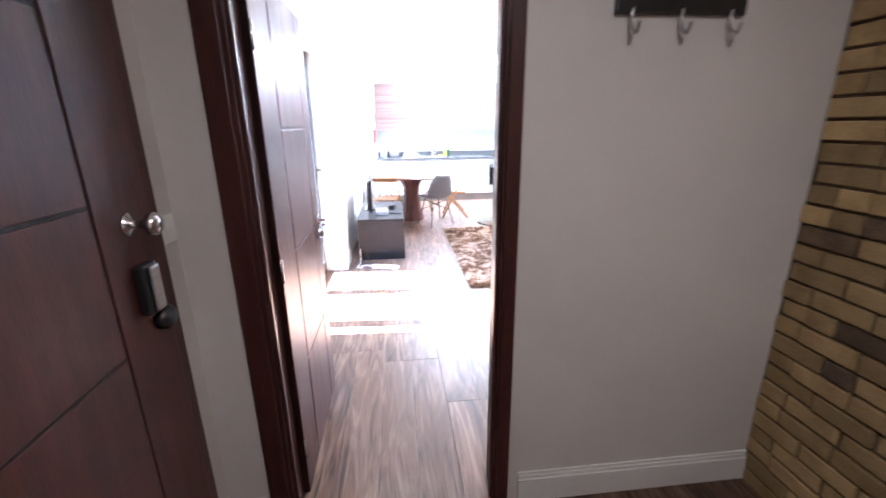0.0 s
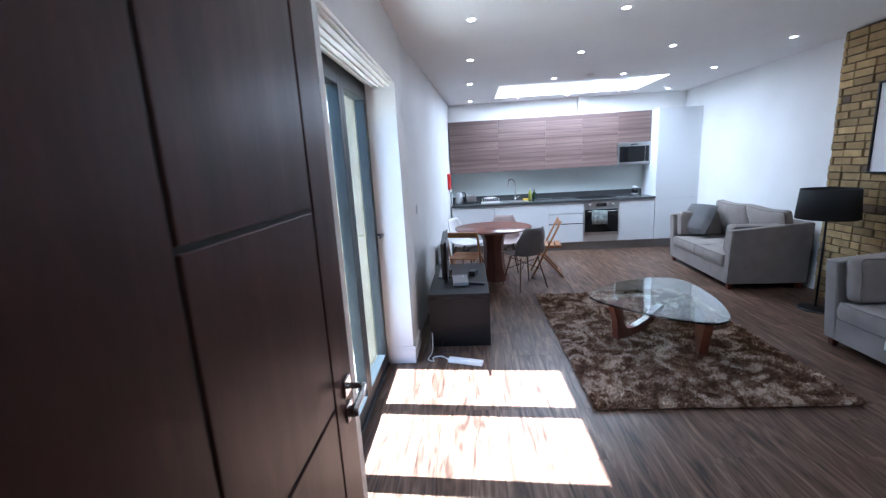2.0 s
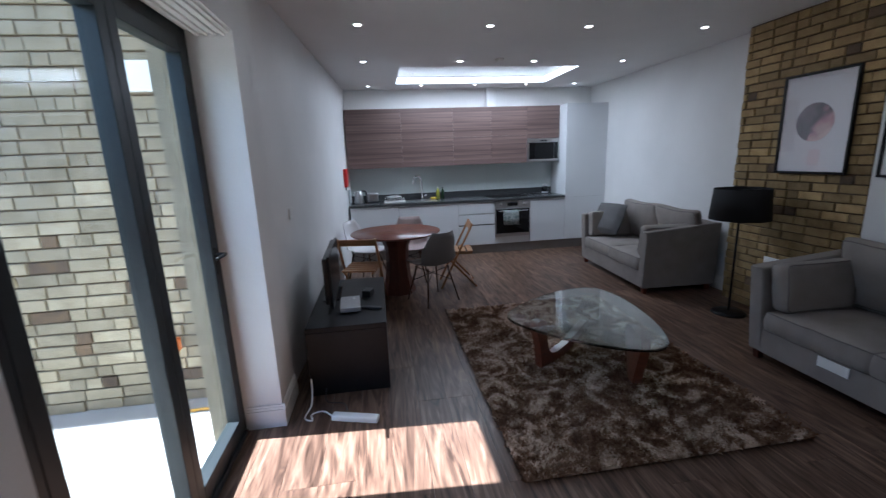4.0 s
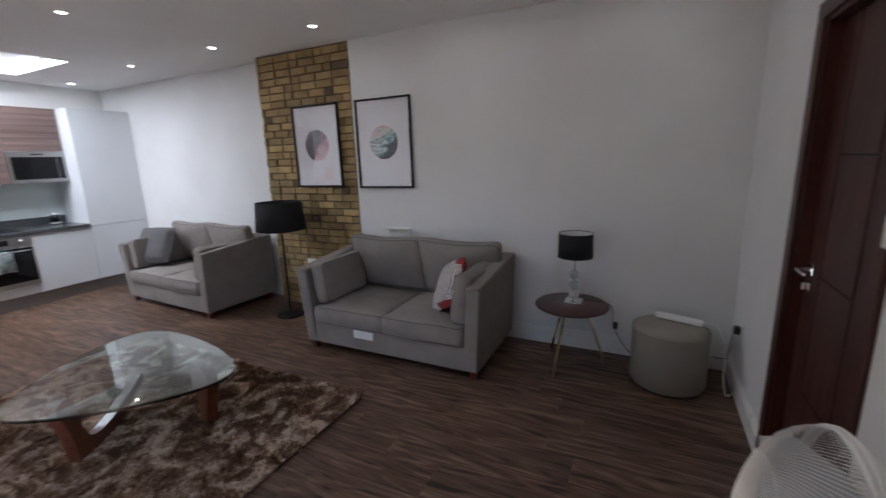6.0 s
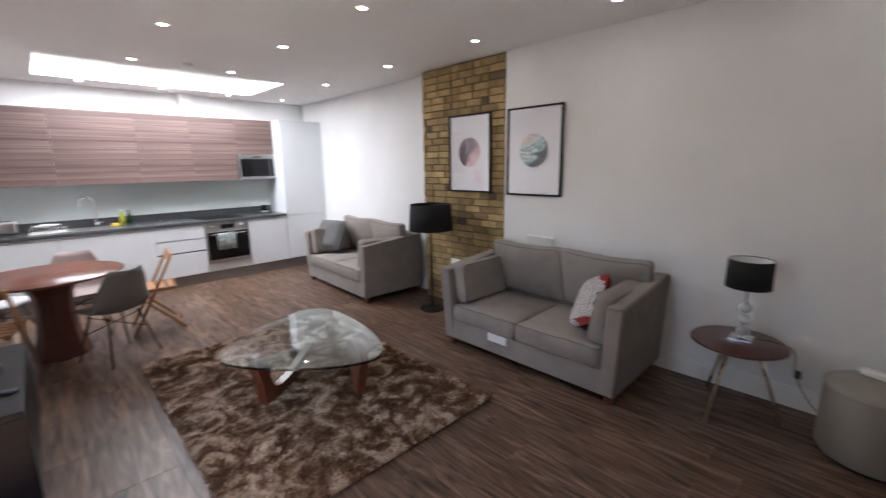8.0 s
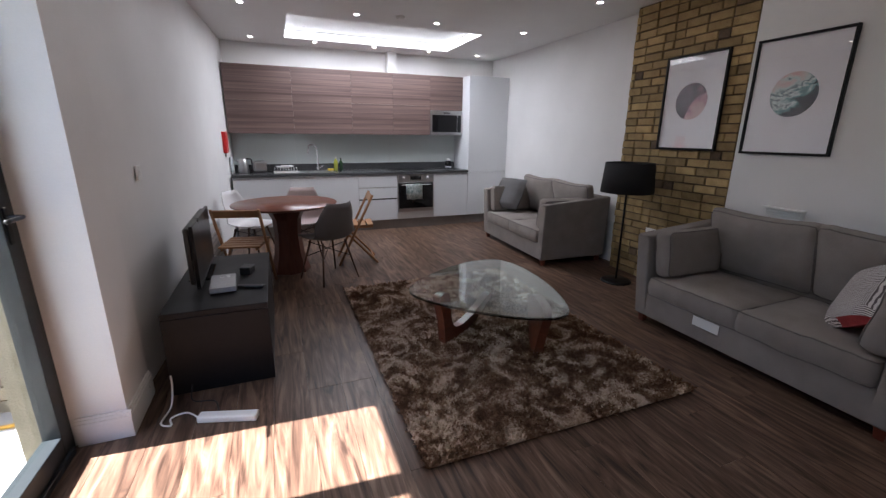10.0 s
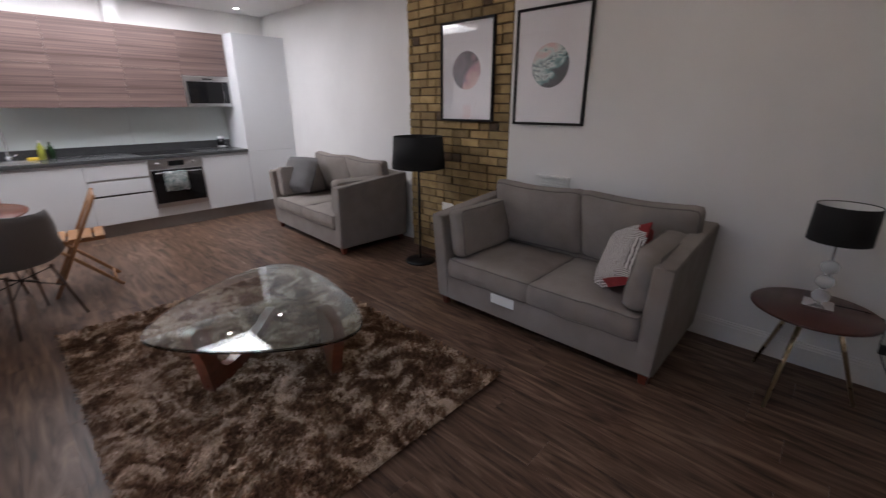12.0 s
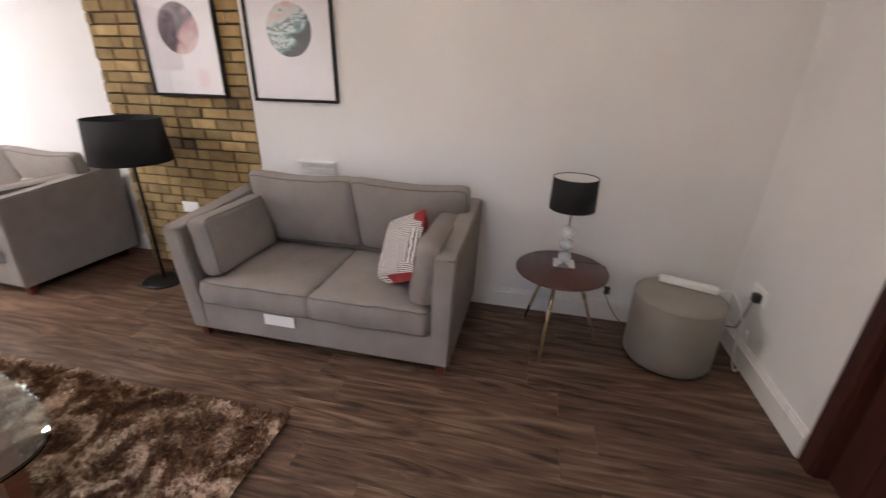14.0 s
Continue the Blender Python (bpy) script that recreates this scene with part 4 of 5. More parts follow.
# ---- pictures ----
def art_mat(name, stops, seed, streak, tilt):
    """Round print: washes of ink that change from its foot (0) to its head (1), blurred sideways by streak."""
    m = bpy.data.materials.new(name)
    m.use_nodes = True
    n, l = m.node_tree.nodes, m.node_tree.links
    p = n["Principled BSDF"]
    p.inputs["Roughness"].default_value = 0.55
    tc, mp, ns, sx, rp = n.new("ShaderNodeTexCoord"), n.new("ShaderNodeMapping"), n.new("ShaderNodeTexNoise"), n.new("ShaderNodeSeparateXYZ"), n.new("ShaderNodeValToRGB")
    mp.inputs["Location"].default_value = (seed, seed * 2, seed)
    mp.inputs["Scale"].default_value = (streak, 1.0, 1.0)
    ns.inputs["Scale"].default_value, ns.inputs["Detail"].default_value, ns.inputs["Roughness"].default_value, ns.inputs["Distortion"].default_value = 10.0, 3.5, 0.55, 0.4
    l.new(tc.outputs["Object"], mp.inputs[0])
    l.new(mp.outputs[0], ns.inputs["Vector"])
    l.new(tc.outputs["Object"], sx.inputs[0])
    up, side, tot = n.new("ShaderNodeMath"), n.new("ShaderNodeMath"), n.new("ShaderNodeMath")
    up.operation = side.operation = "MULTIPLY_ADD"
    up.inputs[1].default_value, up.inputs[2].default_value = 1.7, -0.03
    side.inputs[1].default_value = tilt
    l.new(sx.outputs["X"], up.inputs[0])
    l.new(sx.outputs["Y"], side.inputs[0])
    l.new(up.outputs[0], side.inputs[2])
    tot.operation = "ADD"
    l.new(side.outputs[0], tot.inputs[0])
    l.new(ns.outputs["Fac"], tot.inputs[1])
    e = rp.color_ramp.elements
    e[0].position, e[0].color = stops[0][0], (*stops[0][1], 1)
    e[1].position, e[1].color = stops[-1][0], (*stops[-1][1], 1)
    for pos, c in stops[1:-1]:
        e.new(pos).color = (*c, 1)
    l.new(tot.outputs[0], rp.inputs[0])
    l.new(rp.outputs[0], p.inputs["Base Color"])
    return m


PINK_WASH = [(0.10, (0.66, 0.47, 0.46)), (0.30, (0.47, 0.24, 0.27)), (0.42, (0.13, 0.07, 0.10)), (0.52, (0.045, 0.032, 0.05)), (0.68, (0.13, 0.085, 0.115)), (0.90, (0.26, 0.20, 0.22))]
TEAL_WASH = [(0.08, (0.05, 0.05, 0.07)), (0.30, (0.02, 0.03, 0.04)), (0.40, (0.16, 0.32, 0.33)), (0.48, (0.66, 0.74, 0.73)), (0.55, (0.08, 0.14, 0.16)), (0.62, (0.50, 0.62, 0.61)), (0.72, (0.62, 0.55, 0.53)), (0.92, (0.64, 0.36, 0.37))]


def picture(yc, z0, z1, w, label, art, x, rx=0.0):
    p = new("framed_picture")
    p.matrix_basis = pose(x, yc, (z0 + z1) / 2, rx, 0, 0)
    tagged(p, label, "picture", "pair of framed prints")
    h, b, t = (z1 - z0) / 2, 0.018, 0.028
    w /= 2
    for lo, hi in (((-t, -w, h - b), (0, w, h)), ((-t, -w, -h), (0, w, -h + b)), ((-t, -w, -h + b), (0, -w + b, h - b)), ((-t, w - b, -h + b), (0, w, h - b))):
        box("frame", p, BLACKMETAL, lo, hi, 0.002)
    box("mount", p, mat("print_paper", (0.80, 0.785, 0.82), (0.78, 0.765, 0.80), 3, 0.6), (-0.014, -w + b, -h + b), (-0.006, w - b, h - b))
    r = 0.155
    d = lathe("print", p, art, [(0, 0), (r, 0), (r, 0.001), (0, 0.001)], 48, smooth=False)
    d.matrix_basis = pose(-0.0145, 0, 0.012, 0, -90, 0)
    g = box("glazing", p, ARTGLASS, (-0.019, -w + b, -h + b), (-0.017, w - b, h - b))
    g.visible_shadow = False
    return p


picture(5.07, 1.345, 2.165, 0.60, "black framed print with a dusky pink circle", art_mat("dusky_pink_print", PINK_WASH, 1.0, 1.0, 1.9), XE - 0.012)
picture(4.26, 1.335, 2.165, 0.61, "black framed print with a teal and plum circle", art_mat("teal_plum_print", TEAL_WASH, 4.0, 1.7, 1.5), XE - 0.002)

# ---- lamps and side table ----
SHADE = mat("black_lampshade", (0.008, 0.008, 0.009), (0.012, 0.012, 0.013), 40, 0.85, bump=0.4, fine=300)
fl = thing("floor_lamp", (3.62, 5.38, 0), 0, "black floor lamp with a wide drum shade", "lamp")
lathe("base", fl, BLACKMETAL, [(0, 0), (0.15, 0), (0.15, 0.012), (0.13, 0.022), (0.02, 0.03), (0, 0.03)], 32)
tube("pole", fl, BLACKMETAL, [(0, 0, 0.028), (0, 0, 1.0)], 0.011, 10)
lathe("shade", fl, SHADE, [(0.245, 0.93), (0.248, 0.93), (0.225, 1.215), (0.222, 1.215), (0.242, 0.935), (0.245, 0.93)], 40)
tube("spider", fl, BLACKMETAL, [(-0.222, 0, 1.20), (0.222, 0, 1.20)], 0.003, 5)
lathe("bulb", fl, WHITEPL, [(0, 1.0), (0.015, 1.0), (0.03, 1.06), (0.02, 1.10), (0, 1.11)], 14)
st = thing("side_table", (3.60, 2.45, 0), 0, "round dark red side table with brass legs", "table")
lathe("tabletop", st, mat("dark_cherry_top", (0.075, 0.018, 0.012), (0.05, 0.012, 0.009), 5, 0.3, stretch=(1, 6, 1), coat=0.2), [(0, 0.482), (0.25, 0.482), (0.265, 0.49), (0.265, 0.497), (0.258, 0.503), (0, 0.503)], 40)
BRASS = mat("pale_brass", (0.55, 0.44, 0.28), (0.48, 0.38, 0.24), 8, 0.28, 1.0)
for a in (163, 43, -77):
    c, s_ = math.cos(radians(a)), math.sin(radians(a))
    tube("leg", st, BRASS, [(0.10 * c, 0.10 * s_, 0.482), (0.27 * c, 0.27 * s_, 0.0)], 0.013, 10, 0.008)
tlp = thing("table_lamp", (3.63, 2.44, 0.5035), 0, "glass ball table lamp with a black drum shade", "lamp")
box("foot", tlp, CHROME, (-0.062, -0.062, 0), (0.062, 0.062, 0.018), 0.003)
CRYST = plain("clear_crystal", (0.86, 0.88, 0.90), 0.05, 0, 0.7, 1.45)
for k in range(3):
    lathe("glass_ball", tlp, CRYST, [(0.006, 0.0)] + [(0.039 * math.sin(math.pi * i / 10), 0.036 - 0.036 * math.cos(math.pi * i / 10)) for i in range(1, 10)] + [(0.006, 0.072)], 28, (0, 0, 0.024 + 0.078 * k))
    lathe("collar", tlp, CHROME, [(0.015, 0), (0.015, 0.006), (0.006, 0.007)], 14, (0, 0, 0.018 + 0.078 * k))
tube("stem", tlp, CHROME, [(0, 0, 0.243), (0, 0, 0.44)], 0.006)
lathe("shade", tlp, SHADE, [(0.122, 0.352), (0.125, 0.352), (0.121, 0.53), (0.118, 0.53), (0.119, 0.355)], 36)
lathe("shade_lining", tlp, WHITEPL, [(0.1172, 0.526), (0.1182, 0.362)], 36)
tube("cable", tlp, BLACKPL, smooth_path([(0.05, -0.06, 0.01), (0.09, -0.25, -0.02), (0.14, -0.28, -0.20), (0.16, -0.36, -0.36), (0.20, -0.46, -0.47), (0.24, -0.56, -0.499)], 5), 0.003, 5)
box("inline_switch", tlp, BLACKPL, (0.125, -0.31, -0.22), (0.145, -0.275, -0.17), 0.004)
pf = thing("pouf", (3.60, 1.79, 0), 0, "round taupe fabric pouf beside the wall", "pouf")
POUFF = mat("taupe_pouf_fabric", (0.30, 0.275, 0.24), (0.24, 0.22, 0.19), 6, 0.92, bump=0.6, fine=380, fmix=0.5)
lathe("body", pf, POUFF, [(0.0, 0.02), (0.225, 0.02), (0.238, 0.035), (0.238, 0.385), (0.232, 0.41), (0.215, 0.425), (0.18, 0.433), (0, 0.437)], 48)
lathe("base", pf, BLACKPL, [(0, 0), (0.215, 0), (0.215, 0.0195), (0, 0.0195)], 32)
tube("seam", pf, POUFF, [(0.236 * math.cos(2 * math.pi * i / 40), 0.236 * math.sin(2 * math.pi * i / 40), 0.409) for i in range(40)], 0.0035, 5, closed=True)
ps = thing("power_strip", (3.68, 1.74, 0.4375), 70, "white power strip with cable on the pouf", "power strip")
box("body", ps, WHITEPL, (-0.15, -0.026, 0), (0.15, 0.026, 0.034), 0.007)
for k in range(4):
    box("outlet", ps, TRIM, (-0.125 + 0.065 * k, -0.019, 0.0342), (-0.08 + 0.065 * k, 0.019, 0.036), 0.001)
tube("cable", ps, WHITEPL, smooth_path([(-0.15, 0, 0.015), (-0.22, -0.02, 0.02), (-0.29, 0.02, -0.10), (-0.30, 0.03, -0.30), (-0.33, 0.04, -0.42), (-0.36, -0.02, -0.38), (-0.34, -0.06, -0.2)], 6), 0.004, 6)


def socket(name, m, label, plug=False):
    s = new(name)
    s.matrix_basis = m
    tagged(s, label, "socket")
    box("plate", s, WHITEPL, (-0.073, 0.0, -0.043), (0.073, 0.009, 0.043), 0.003)
    for x in (-0.045, 0.045):
        box("switch", s, TRIM, (x - 0.008, 0.0092, 0.015), (x + 0.008, 0.013, 0.032), 0.001)
    if plug:
        p = box("plug", s, BLACKPL, (-0.06, 0.0135, -0.03), (-0.015, 0.05, 0.02), 0.006, "black plug")
        tube("lead", p, BLACKPL, smooth_path([(-0.037, 0.045, -0.03), (-0.04, 0.06, -0.12), (0.0, 0.06, -0.22), (0.08, 0.05, -0.27), (0.15, 0.12, -0.30)], 5), 0.0035, 6)
    return s


socket("wall_socket", pose(3.66, YS + 0.0005, 0.45), "white double wall socket with a black plug", True)
socket("wall_socket", pose(XE - 0.008, 5.30, 0.51, 0, 0, 90), "white double socket on the brick strip")
vt = thing("wall_vent", (XE, 4.15, 0.890), 0, "white plastic louvred wall vent above the sofa", "vent")
box("surround", vt, WHITEPL, (-0.022, -0.13, -0.05), (-0.0005, 0.13, 0.045), 0.004)
box("hood", vt, WHITEPL, (-0.062, -0.14, 0.0455), (-0.0005, 0.14, 0.062), 0.004)
for k in range(4):
    box("slat", vt, WHITEPL, (-0.034, -0.115, -0.042 + k * 0.021), (-0.0225, 0.115, -0.030 + k * 0.021), 0.002)
ic = thing("door_entry_phone", (1.99, YS, 1.315), 0, "white wall entry phone beside the door", "entry phone")
box("body", ic, WHITEPL, (-0.04, 0.0005, 0), (0.04, 0.028, 0.145), 0.006)
box("handset", ic, WHITEPL, (0.003, 0.0285, 0.006), (0.037, 0.046, 0.139), 0.008)
for z in (0.012, 0.108):
    for k in range(4):
        box("grille_slot", ic, BLACKPL, (-0.034, 0.0282, z + k * 0.006), (-0.006, 0.0288, z + 0.003 + k * 0.006))
box("screen", ic, FABRICD, (0.008, 0.0465, 0.098), (0.032, 0.0472, 0.125))
sc = lathe("wall_screw", None, STEEL, [(0, 0), (0.006, 0), (0.005, 0.003), (0, 0.004)], 12)
sc.matrix_basis = pose(1.28, YS + 0.0005, 1.15, -90, 0, 0)
tagged(sc, "small steel screw head in the white wall", "screw")
ls = thing("light_switch", (HX0, 1.187, 1.27), 0, "white double light switch in the hall", "switch")
box("plate", ls, WHITEPL, (0.0005, -0.043, -0.043), (0.009, 0.043, 0.043), 0.003)
for y in (-0.014, 0.014):
    box("rocker", ls, TRIM, (0.0092, y - 0.007, -0.012), (0.013, y + 0.007, 0.012), 0.001)
ws = thing("light_switch", (west_x(5.3), 5.3, 1.22), 0, "white light switch on the living room wall", "switch")
box("plate", ws, WHITEPL, (0.003, -0.043, -0.043), (0.016, 0.043, 0.043), 0.003)
box("rocker", ws, TRIM, (0.0162, -0.01, -0.012), (0.02, 0.01, 0.012), 0.001)
cr = thing("coat_rack", (1.15, YH - 0.013, 1.91), 0, "black wall coat rack with hooks", "coat rack")
box("board", cr, BLACKPL, (-0.215, -0.022, -0.02), (0.215, -0.0005, 0.14), 0.003)
for k in range(3):
    x = -0.165 + 0.165 * k
    tube("hook", cr, STEEL, smooth_path([(x, -0.02, -0.005), (x, -0.03, -0.06), (x, -0.055, -0.08), (x, -0.07, -0.05)], 5), 0.005, 6)

# ---- rug ----
RX0, RX1, RY0, RY1 = 0.93, 2.60, 3.68, 6.07


def shag(name):
    """Shag pile: dark brown with cream streaks in ragged blotches."""
    m = bpy.data.materials.new(name)
    m.use_nodes = True
    n, l = m.node_tree.nodes, m.node_tree.links
    p = n["Principled BSDF"]
    p.inputs["Roughness"].default_value, p.inputs["Specular IOR Level"].default_value = 0.9, 0.15
    tc, a, b, mx, rp = n.new("ShaderNodeTexCoord"), n.new("ShaderNodeTexNoise"), n.new("ShaderNodeTexNoise"), n.new("ShaderNodeMix"), n.new("ShaderNodeValToRGB")
    a.inputs["Scale"].default_value, a.inputs["Detail"].default_value, a.inputs["Distortion"].default_value = 4.6, 9, 1.8
    b.inputs["Scale"].default_value, b.inputs["Detail"].default_value = 45, 3
    l.new(tc.outputs["Object"], a.inputs["Vector"])
    l.new(tc.outputs["Object"], b.inputs["Vector"])
    mx.inputs[0].default_value = 0.26
    l.new(a.outputs["Fac"], mx.inputs[2])
    l.new(b.outputs["Fac"], mx.inputs[3])
    e = rp.color_ramp.elements
    e[0].position, e[1].position = 0.40, 0.595
    e[0].color, e[1].color = (0.125, 0.066, 0.040, 1), (0.70, 0.56, 0.44, 1)
    k = e.new(0.49)
    k.color = (0.275, 0.168, 0.105, 1)
    l.new(mx.outputs[0], rp.inputs[0])
    l.new(rp.outputs[0], p.inputs["Base Color"])
    return m


RUG = shag("brown_cream_shag")
rug = tagged(box("rug", None, RUG, (RX0, RY0, 0.001), (RX1, RY1, 0.016), 0.006), "brown and cream shaggy rug under the coffee table", "rug")
rng = np.random.default_rng(5)
N = 34000
px, py = rng.uniform(RX0 - 0.005, RX1 + 0.005, N), rng.uniform(RY0 - 0.005, RY1 + 0.005, N)
ang = rng.uniform(0, 2 * np.pi, N)
ln = rng.uniform(0.014, 0.032, N)
wd = rng.uniform(0.004, 0.008, N)
ht = rng.uniform(0.022, 0.040, N)
ca, sa = np.cos(ang), np.sin(ang)
vx = np.stack([px - wd * sa, px + wd * sa, px + 0.6 * ln * ca + wd * 0.7 * sa, px + ln * ca, px + 0.6 * ln * ca - wd * 0.7 * sa], 1)
vy = np.stack([py + wd * ca, py - wd * ca, py + 0.6 * ln * sa - wd * 0.7 * ca, py + ln * sa, py + 0.6 * ln * sa + wd * 0.7 * ca], 1)
vz = np.stack([np.full(N, 0.012), np.full(N, 0.012), ht, ht * 0.92, ht], 1)
me = bpy.data.meshes.new("pile")
me.from_pydata(np.stack([vx, vy, vz], 2).reshape(-1, 3).tolist(), [], [tuple(range(5 * i, 5 * i + 5)) for i in range(N)])
me.materials.append(RUG)
pile = new("shag", me)
pile.parent = rug
tagged(pile, "long shaggy brown and cream pile", kind="stuff")

# ---- coffee table ----
ct = thing("coffee_table", (1.80, 4.82, 0.03), 0, "glass coffee table with a sculpted wooden base", "table")


def blob_outline(corners, k=10):
    pts = [Vector((*c, 0)) for c in corners]
    n = len(pts)
    out = []
    for i in range(n):
        p0, p1, p2, p3 = pts[i - 1], pts[i], pts[(i + 1) % n], pts[(i + 2) % n]
        for s in range(k):
            t = s / k
            out.append(((1 - t) ** 3 * p0 + (3 * t ** 3 - 6 * t * t + 4) * p1 + (-3 * t ** 3 + 3 * t * t + 3 * t + 1) * p2 + t ** 3 * p3) / 6)
    return out


outl = blob_outline([(-0.26, 0.40), (0.22, 0.56), (0.46, 0.46), (0.46, -0.15), (0.28, -0.78), (0.04, -0.84), (-0.36, -0.56), (-0.66, -0.16), (-0.68, 0.06)])
bm = bmesh.new()
f = bm.faces.new([bm.verts.new((0.93 * p.x, 0.93 * p.y, 0.375)) for p in outl])
r = bmesh.ops.extrude_face_region(bm, geom=[f])
for v in r["geom"]:
    if isinstance(v, bmesh.types.BMVert):
        v.co.z += 0.017
bmesh.ops.recalc_face_normals(bm, faces=bm.faces)
bmesh.ops.bevel(bm, geom=[e for e in bm.edges if abs(e.verts[0].co.z - e.verts[1].co.z) < 1e-5], offset=0.005, segments=2, affect="EDGES")
gt = part("tabletop", bm, GLASSTOP, ct, "thick green-tinted glass top")


def slab_leg(name, side, pts, half, label):
    """Sculpted upright slab: outline in its own plane, turned by side degrees."""
    bm = bmesh.new()
    o = blob_outline(pts, 5)
    f = bm.faces.new([bm.verts.new((p.x, -half, p.y)) for p in o])
    r = bmesh.ops.extrude_face_region(bm, geom=[f])
    for v in r["geom"]:
        if isinstance(v, bmesh.types.BMVert):
            v.co.y += 2 * half
    bmesh.ops.recalc_face_normals(bm, faces=bm.faces)
    bmesh.ops.transform(bm, matrix=side, verts=bm.verts[:])
    return part(name, bm, REDWOOD, ct, label)


slab_leg("leg", pose(0.18, -0.42, 0, 0, 0, 75), [(-0.16, 0.374), (0.14, 0.374), (0.17, 0.29), (0.07, 0.10), (0.03, -0.03), (-0.05, -0.03), (-0.10, 0.16), (-0.18, 0.30)], 0.03, "tapered red-brown wooden fin")
slab_leg("leg", pose(-0.33, -0.06, 0, 0, 0, 32), [(-0.16, 0.374), (-0.02, 0.374), (-0.02, 0.29), (0.0, 0.15), (0.05, 0.06), (0.22, 0.075), (0.42, 0.13), (0.56, 0.20), (0.58, 0.15), (0.40, 0.06), (0.16, -0.02), (0.0, -0.045), (-0.08, -0.03), (-0.075, 0.14), (-0.13, 0.30)], 0.03, "curved red-brown wooden foot")

# ---- media bench ----
BLKGLOSS = mat("black_satin_veneer", (0.008, 0.008, 0.009), (0.013, 0.012, 0.012), 5, 0.42, spec=0.2)
tv = thing("tv_bench", (0.025, 5.30, 0), 0, "low black television bench with drawers", "tv bench")
w, dp, bh = 0.58, 0.275, 0.50
box("top", tv, BLKGLOSS, (-dp, -w, bh - 0.035), (dp, w, bh), 0.004)
box("end_panel", tv, BLKGLOSS, (-dp, -w, 0.0), (dp, -w + 0.03, bh - 0.0355), 0.003)
box("end_panel", tv, BLKGLOSS, (-dp, w - 0.03, 0.0), (dp, w, bh - 0.0355), 0.003)
box("back", tv, BLKGLOSS, (-dp, -w + 0.03, 0.02), (-dp + 0.015, w - 0.03, bh - 0.0355))
box("bottom", tv, BLKGLOSS, (-dp + 0.015, -w + 0.03, 0.03), (dp - 0.02, w - 0.03, 0.055))
for k in range(2):
    y0 = -w + 0.032 + k * (w - 0.032)
    box("drawer", tv, BLKGLOSS, (dp - 0.02, y0, 0.03), (dp - 0.001, y0 + w - 0.036, bh - 0.0385), 0.002)
tvs = thing("television", (-0.115, 5.445, bh), 1.5, "flat black television on the bench", "television")
box("casing", tvs, BLACKPL, (-0.035, -0.40, 0.045), (-0.001, 0.40, 0.40), 0.010)
scr = box("screen", tvs, mat("matt_dark_screen", (0.006, 0.006, 0.007), (0.008, 0.008, 0.009), 3, 0.3, spec=0.2), (0.0, -0.41, 0.030), (0.022, 0.41, 0.415), 0.004)
box("bezel", scr, BLACKPL, (0.0005, -0.41, 0.018), (0.024, 0.41, 0.0295), 0.002)
box("stand_neck", tvs, BLACKPL, (-0.02, -0.05, 0.012), (-0.0015, 0.05, 0.0445), 0.003)
box("stand_foot", tvs, BLACKGL, (-0.08, -0.18, 0.0), (0.055, 0.18, 0.0115), 0.005)
rb = thing("set_top_box", (0.035, 5.10, bh), 4, "pale grey set-top box on the black bench", "media box")
box("body", rb, mat("pale_grey_plastic", (0.40, 0.40, 0.41), (0.35, 0.35, 0.36), 12, 0.25), (-0.075, -0.14, 0.004), (0.075, 0.14, 0.040), 0.006)
box("foot", rb, BLACKPL, (-0.06, -0.12, 0.0), (0.06, 0.12, 0.0038))
box("front_strip", rb, BLACKPL, (0.0752, -0.12, 0.012), (0.0765, 0.12, 0.032))
rt = thing("router", (0.165, 5.34, bh), -20, "small black router on the bench", "router")
box("body", rt, BLACKPL, (-0.035, -0.05, 0), (0.035, 0.05, 0.055), 0.006)
rc = thing("remote_control", (0.20, 5.02, bh), 70, "slim black remote control", "remote")
box("body", rc, BLACKPL, (-0.02, -0.08, 0), (0.02, 0.08, 0.018), 0.005)
he = thing("panel_heater", (west_x(6.75) + 0.03, 6.75, 0.0), -3, "slim white electric panel heater by the wall", "heater")
box("body", he, mat("heater_grey", (0.55, 0.56, 0.57), (0.5, 0.51, 0.52), 4, 0.4), (0, -0.30, 0.10), (0.07, 0.30, 0.62), 0.012)
for y in (-0.22, 0.22):
    box("foot", he, BLACKPL, (-0.03, y - 0.02, 0), (0.16, y + 0.02, 0.0995), 0.004)
for k in range(8):
    box("fin", he, WHITEPL, (0.0705, -0.27, 0.16 + 0.05 * k), (0.074, 0.27, 0.185 + 0.05 * k), 0.001)
px2 = thing("extension_lead", (0.068, 4.385, 0.0), -17, "white extension lead lying on the floor", "power strip")
box("body", px2, WHITEPL, (-0.15, -0.028, 0), (0.15, 0.028, 0.036), 0.007)
for k in range(4):
    box("outlet", px2, TRIM, (-0.125 + 0.065 * k, -0.02, 0.0362), (-0.08 + 0.065 * k, 0.02, 0.038), 0.001)
tube("cable", px2, WHITEPL, smooth_path([(-0.15, 0, 0.016), (-0.24, 0.06, 0.006), (-0.30, 0.02, 0.006), (-0.27, -0.04, 0.006), (-0.33, -0.02, 0.006), (-0.34, 0.10, 0.02), (-0.36, 0.17, 0.10), (-0.365, 0.18, 0.16)], 7), 0.005, 6)
